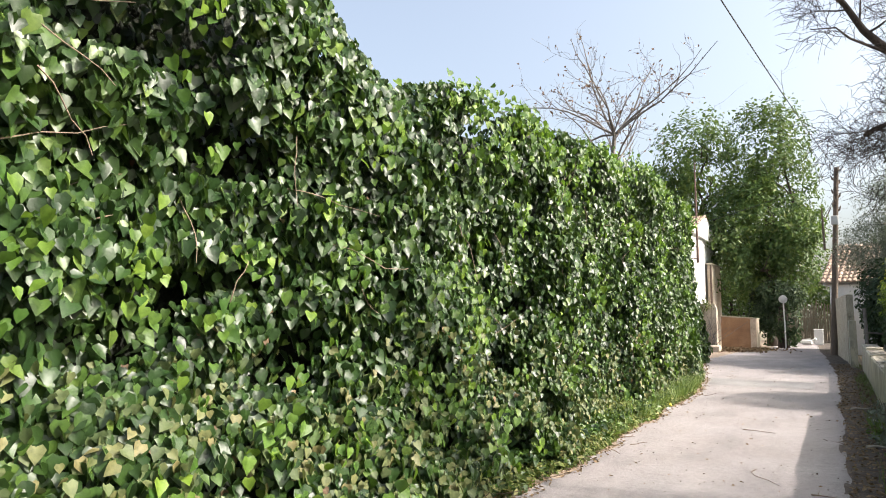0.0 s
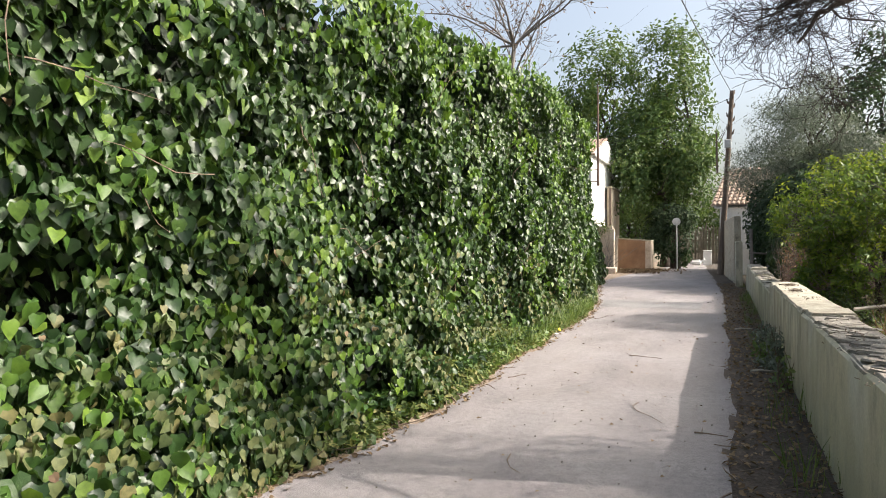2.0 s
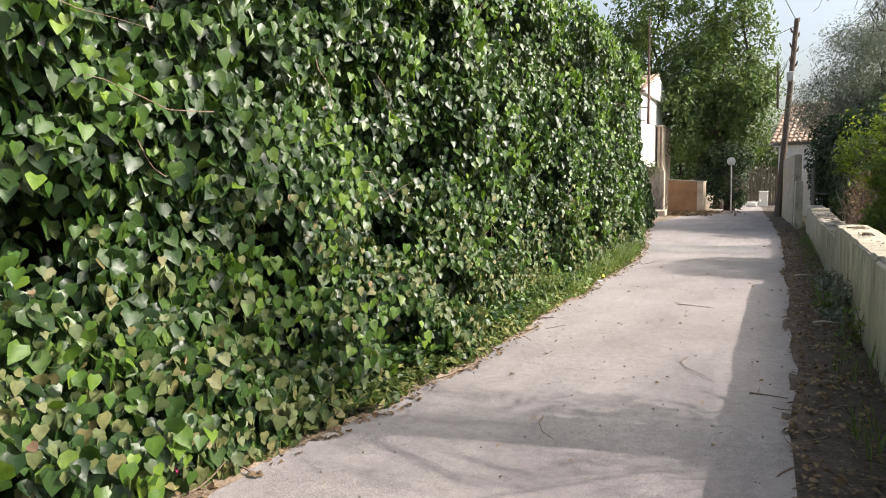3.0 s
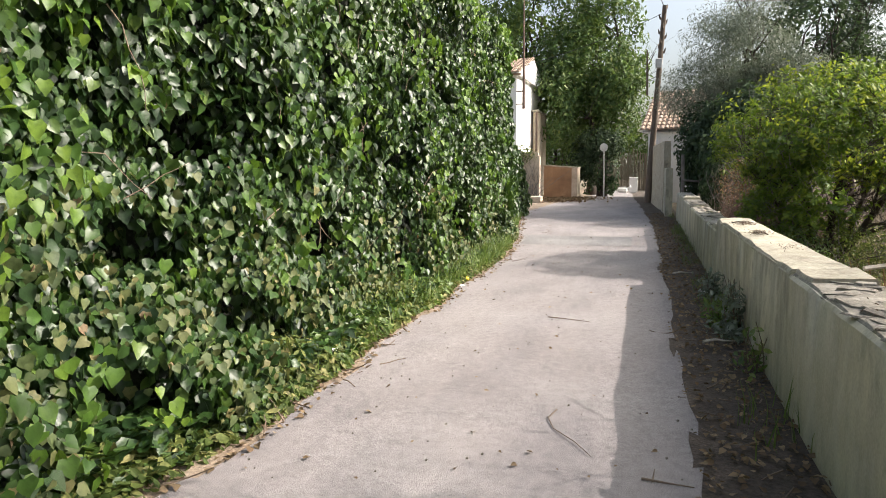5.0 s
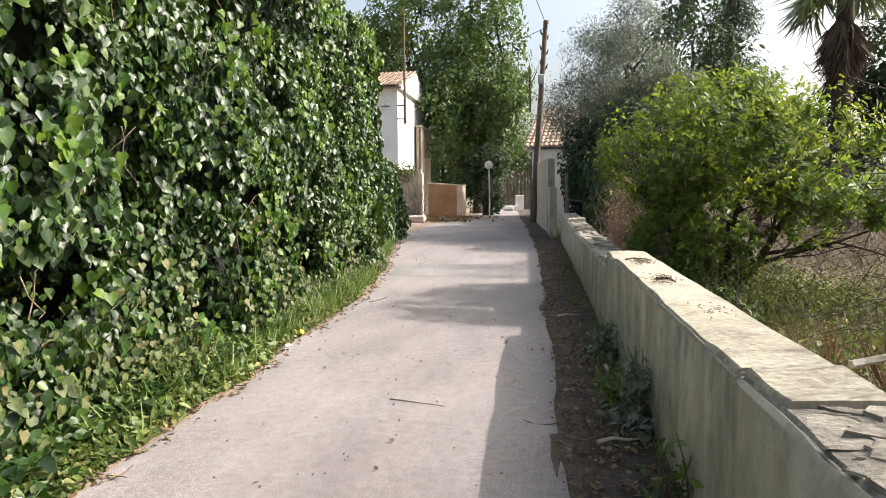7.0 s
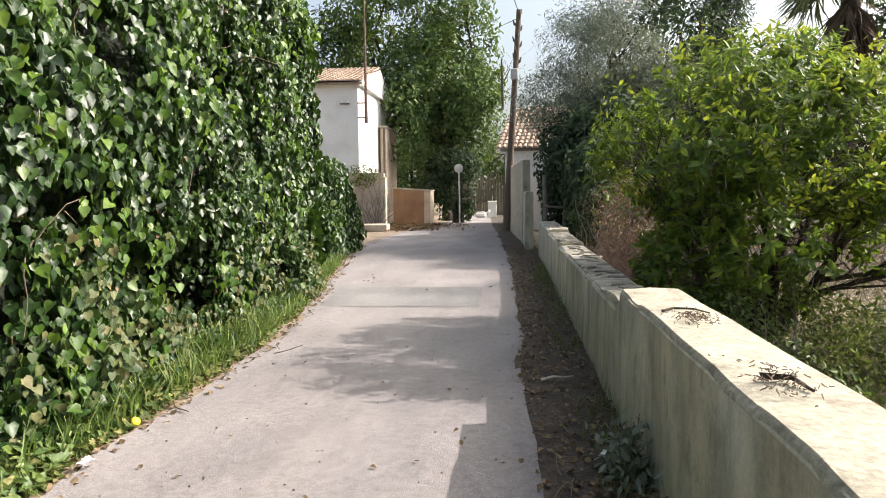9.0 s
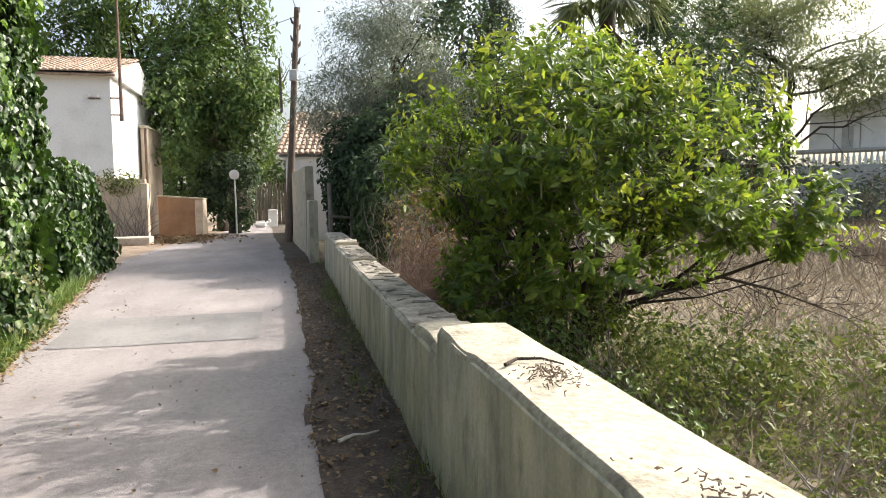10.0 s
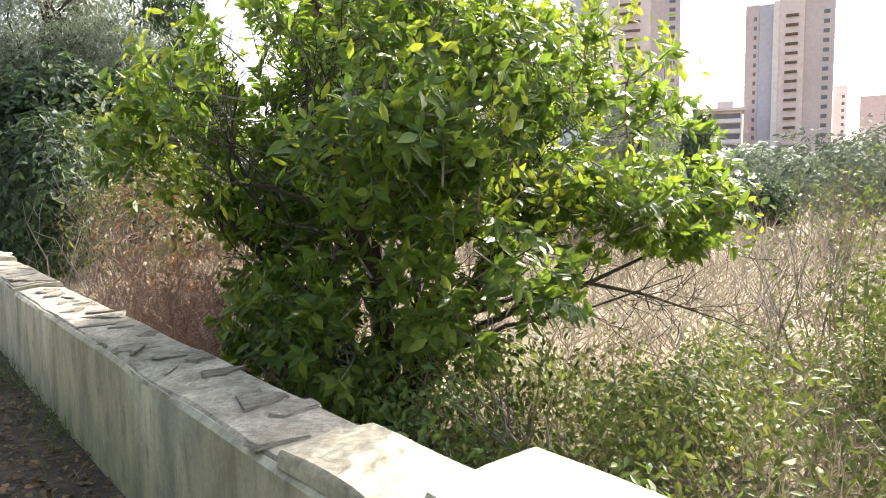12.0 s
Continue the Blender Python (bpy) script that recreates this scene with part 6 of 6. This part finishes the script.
# ---- buildings across the field ----
def toward(deg, dist):
    return Vector((0.5 + dist * math.sin(radians(deg)), 14.4 + dist * math.cos(radians(deg)), 0))


def tower(name, deg0, deg1, dist, z1, label, bands, floors, group=""):
    """A tower block whose face looks back along the bearing: upright bands, each with its colour and rows of windows or balconies."""
    a_, b_ = toward(deg0, dist), toward(deg1, dist)
    w_ = (b_ - a_).length
    t = thing(name, (a_.x, a_.y, 0), label, "tower", group)
    t.rotation_euler = (0, 0, math.atan2(b_.y - a_.y, b_.x - a_.x))
    x = 0.0
    for frac, mat, proud, opening in bands:
        bw = w_ * frac
        body = part("wall", slab(x, -proud, -0.03, x + bw - 0.01, 16, z1 - abs(proud - 1) * 0.9, 0.05), mat, t)
        if opening:
            fh = z1 / floors
            for fl_ in range(4, floors - 1):
                if opening == "balcony":
                    o = part("balcony", BALC, None, body)
                    o.scale = (bw * 0.5, 1.0, fh * 0.55)
                    o.location = (x + bw * 0.25, -proud, fl_ * fh)
                else:
                    o = part("window", WIND, None, body)
                    o.scale = (bw * 0.2, 1, fh * 0.42)
                    o.location = (x + bw * (0.62 if opening == "window" else 0.25), -proud - 0.1, fl_ * fh)
        x += bw
    return t


def unit(mat_a, mat_b, name):
    bm = slab(0, -0.9, 0, 1, 0.05, 0.45)
    me = bpy.data.meshes.new(name)
    bm.to_mesh(me)
    bm.free()
    me.materials.append(M[mat_a])
    me.materials.append(M[mat_b])
    return me


BALC = unit("rust", "window", "balcony_unit")
bm = slab(0, 0, 0, 1, 0.2, 1)
WIND = bpy.data.meshes.new("window_unit")
bm.to_mesh(WIND)
bm.free()
WIND.materials.append(M["window"])
tower("tower_block", 51.6, 60.35, 250, 84, "tall pink and slate residential tower with balcony columns", [(0.27, "blue_tower", 0.3, "window"), (0.1, "pale_tower", 1.2, ""), (0.37, "brick_tower", 0.8, "balcony"), (0.26, "brown_tower", 0.2, "window")], 28, "towers")
tower("tower_block", 65.07, 71.06, 250, 60, "tall brown and pink residential tower with a balcony column", [(0.16, "brown_tower", 0.2, "window"), (0.16, "blue_tower", 0.0, ""), (0.07, "pale_tower", 1.4, ""), (0.28, "brick_tower", 1.0, "balcony"), (0.33, "brown_tower", 0.2, "window")], 20, "towers")
tower("tower_block", 71.1, 72.0, 330, 41, "pale narrow residential tower far off", [(1.0, "pale_tower", 0.2, "window")], 14, "towers")
tower("tower_block", 72.8, 77.5, 330, 36, "greyish residential tower far off", [(0.55, "brown_tower", 0.2, "window"), (0.45, "pale_tower", 0.6, "balcony")], 13, "towers")
ap0, ap1 = toward(62.35, 235), toward(65.0, 235)
apt = thing("apartment_block", (ap0.x, ap0.y, 0), "orange and white apartment block with balcony bands", "building")
apt.rotation_euler = (0, 0, math.atan2(ap1.y - ap0.y, ap1.x - ap0.x))
aw = (ap1 - ap0).length
part("wall", slab(0, 0, -0.03, aw, 14, 23.6, 0.05), "brick_tower", apt)
for fl_ in range(2, 7):
    part("balcony", slab(0.3, -1.2, fl_ * 3.3, aw - 0.3, -0.01, fl_ * 3.3 + 1.3, 0.02), "pale_tower", apt)
    part("window", slab(0.6, -0.05, fl_ * 3.3 + 1.4, aw - 0.6, 0.0, fl_ * 3.3 + 3.0, 0.02), "window", apt)
part("roof", slab(-0.8, -1.6, 23.6, aw + 0.8, 14.5, 24.6, 0.1), "brick_tower", apt, "terracotta roof edge")
part("roof_hut", slab(aw * 0.3, 2, 24.6, aw * 0.75, 9, 27.0, 0.1), "brick_tower", apt)

ww0, ww1 = toward(45.2, 46), toward(52.0, 46)
wh = thing("white_warehouse", (ww0.x, ww0.y, 0), "white panelled warehouse with a sloping roofline", "building")
wh.rotation_euler = (0, 0, math.atan2(ww1.y - ww0.y, ww1.x - ww0.x))
wl = (ww1 - ww0).length
n_p = 4
for i in range(n_p + 2):
    x0, x1 = (i - 1) * wl / n_p, i * wl / n_p - 0.04
    za, zb = 6.75 + 0.3 * (i - 1), 6.75 + 0.3 * i
    part("panel", raw([(x0, 0, 4.3), (x1, 0, 4.3), (x1, 0, zb), (x0, 0, za), (x0, 4, 4.3), (x1, 4, 4.3), (x1, 4, zb), (x0, 4, za)], [(0, 1, 2, 3), (5, 4, 7, 6), (3, 2, 6, 7), (0, 3, 7, 4), (1, 5, 6, 2), (0, 4, 5, 1)]), "whitewash", wh)
    part("roof_edge", raw([(x0, -0.12, za), (x1 + 0.04, -0.12, zb), (x1 + 0.04, 4.1, zb), (x0, 4.1, za), (x0, -0.12, za + 0.1), (x1 + 0.04, -0.12, zb + 0.1), (x1 + 0.04, 4.1, zb + 0.1), (x0, 4.1, za + 0.1)], [(0, 3, 2, 1), (4, 5, 6, 7), (0, 1, 5, 4), (1, 2, 6, 5), (2, 3, 7, 6), (3, 0, 4, 7)]), "grey", wh)
part("base_wall", slab(-2, -0.6, -0.03, wl * 1.3, 3.9, 3.3, 0.02), "grey", wh, "grey rendered base wall")
part("ledge", slab(-2, -0.7, 4.1, wl * 1.3, 0.2, 4.28, 0.02), "grey", wh)
part("parapet_rail", slab(-2, -0.62, 4.0, wl * 1.3, -0.5, 4.09, 0.01), "coping", wh)
for i in range(26):
    part("baluster", tubes([([(-1.6 + i * 0.3, -0.56, 3.3), (-1.6 + i * 0.3, -0.56, 3.6), (-1.6 + i * 0.3, -0.56, 4.0)], [0.05, 0.1, 0.05])], 6), "whitewash", wh)
part("side_door", slab(0.4, -0.06, 4.3, 1.0, -0.01, 5.6, 0.01), "grey", wh, "grey louvred box")
lw0, lw1 = toward(61.9, 75), toward(65.5, 75)
lowb = thing("low_shed", (lw0.x, lw0.y, 0), "low pale shed across the field", "shed")
lowb.rotation_euler = (0, 0, math.atan2(lw1.y - lw0.y, lw1.x - lw0.x))
part("wall", slab(0, 0, -0.03, (lw1 - lw0).length, 4, 2.3, 0.02), "whitewash", lowb)
part("roof", slab(-0.2, -0.3, 2.3, (lw1 - lw0).length + 0.2, 4.3, 2.55, 0.03), "coping", lowb)
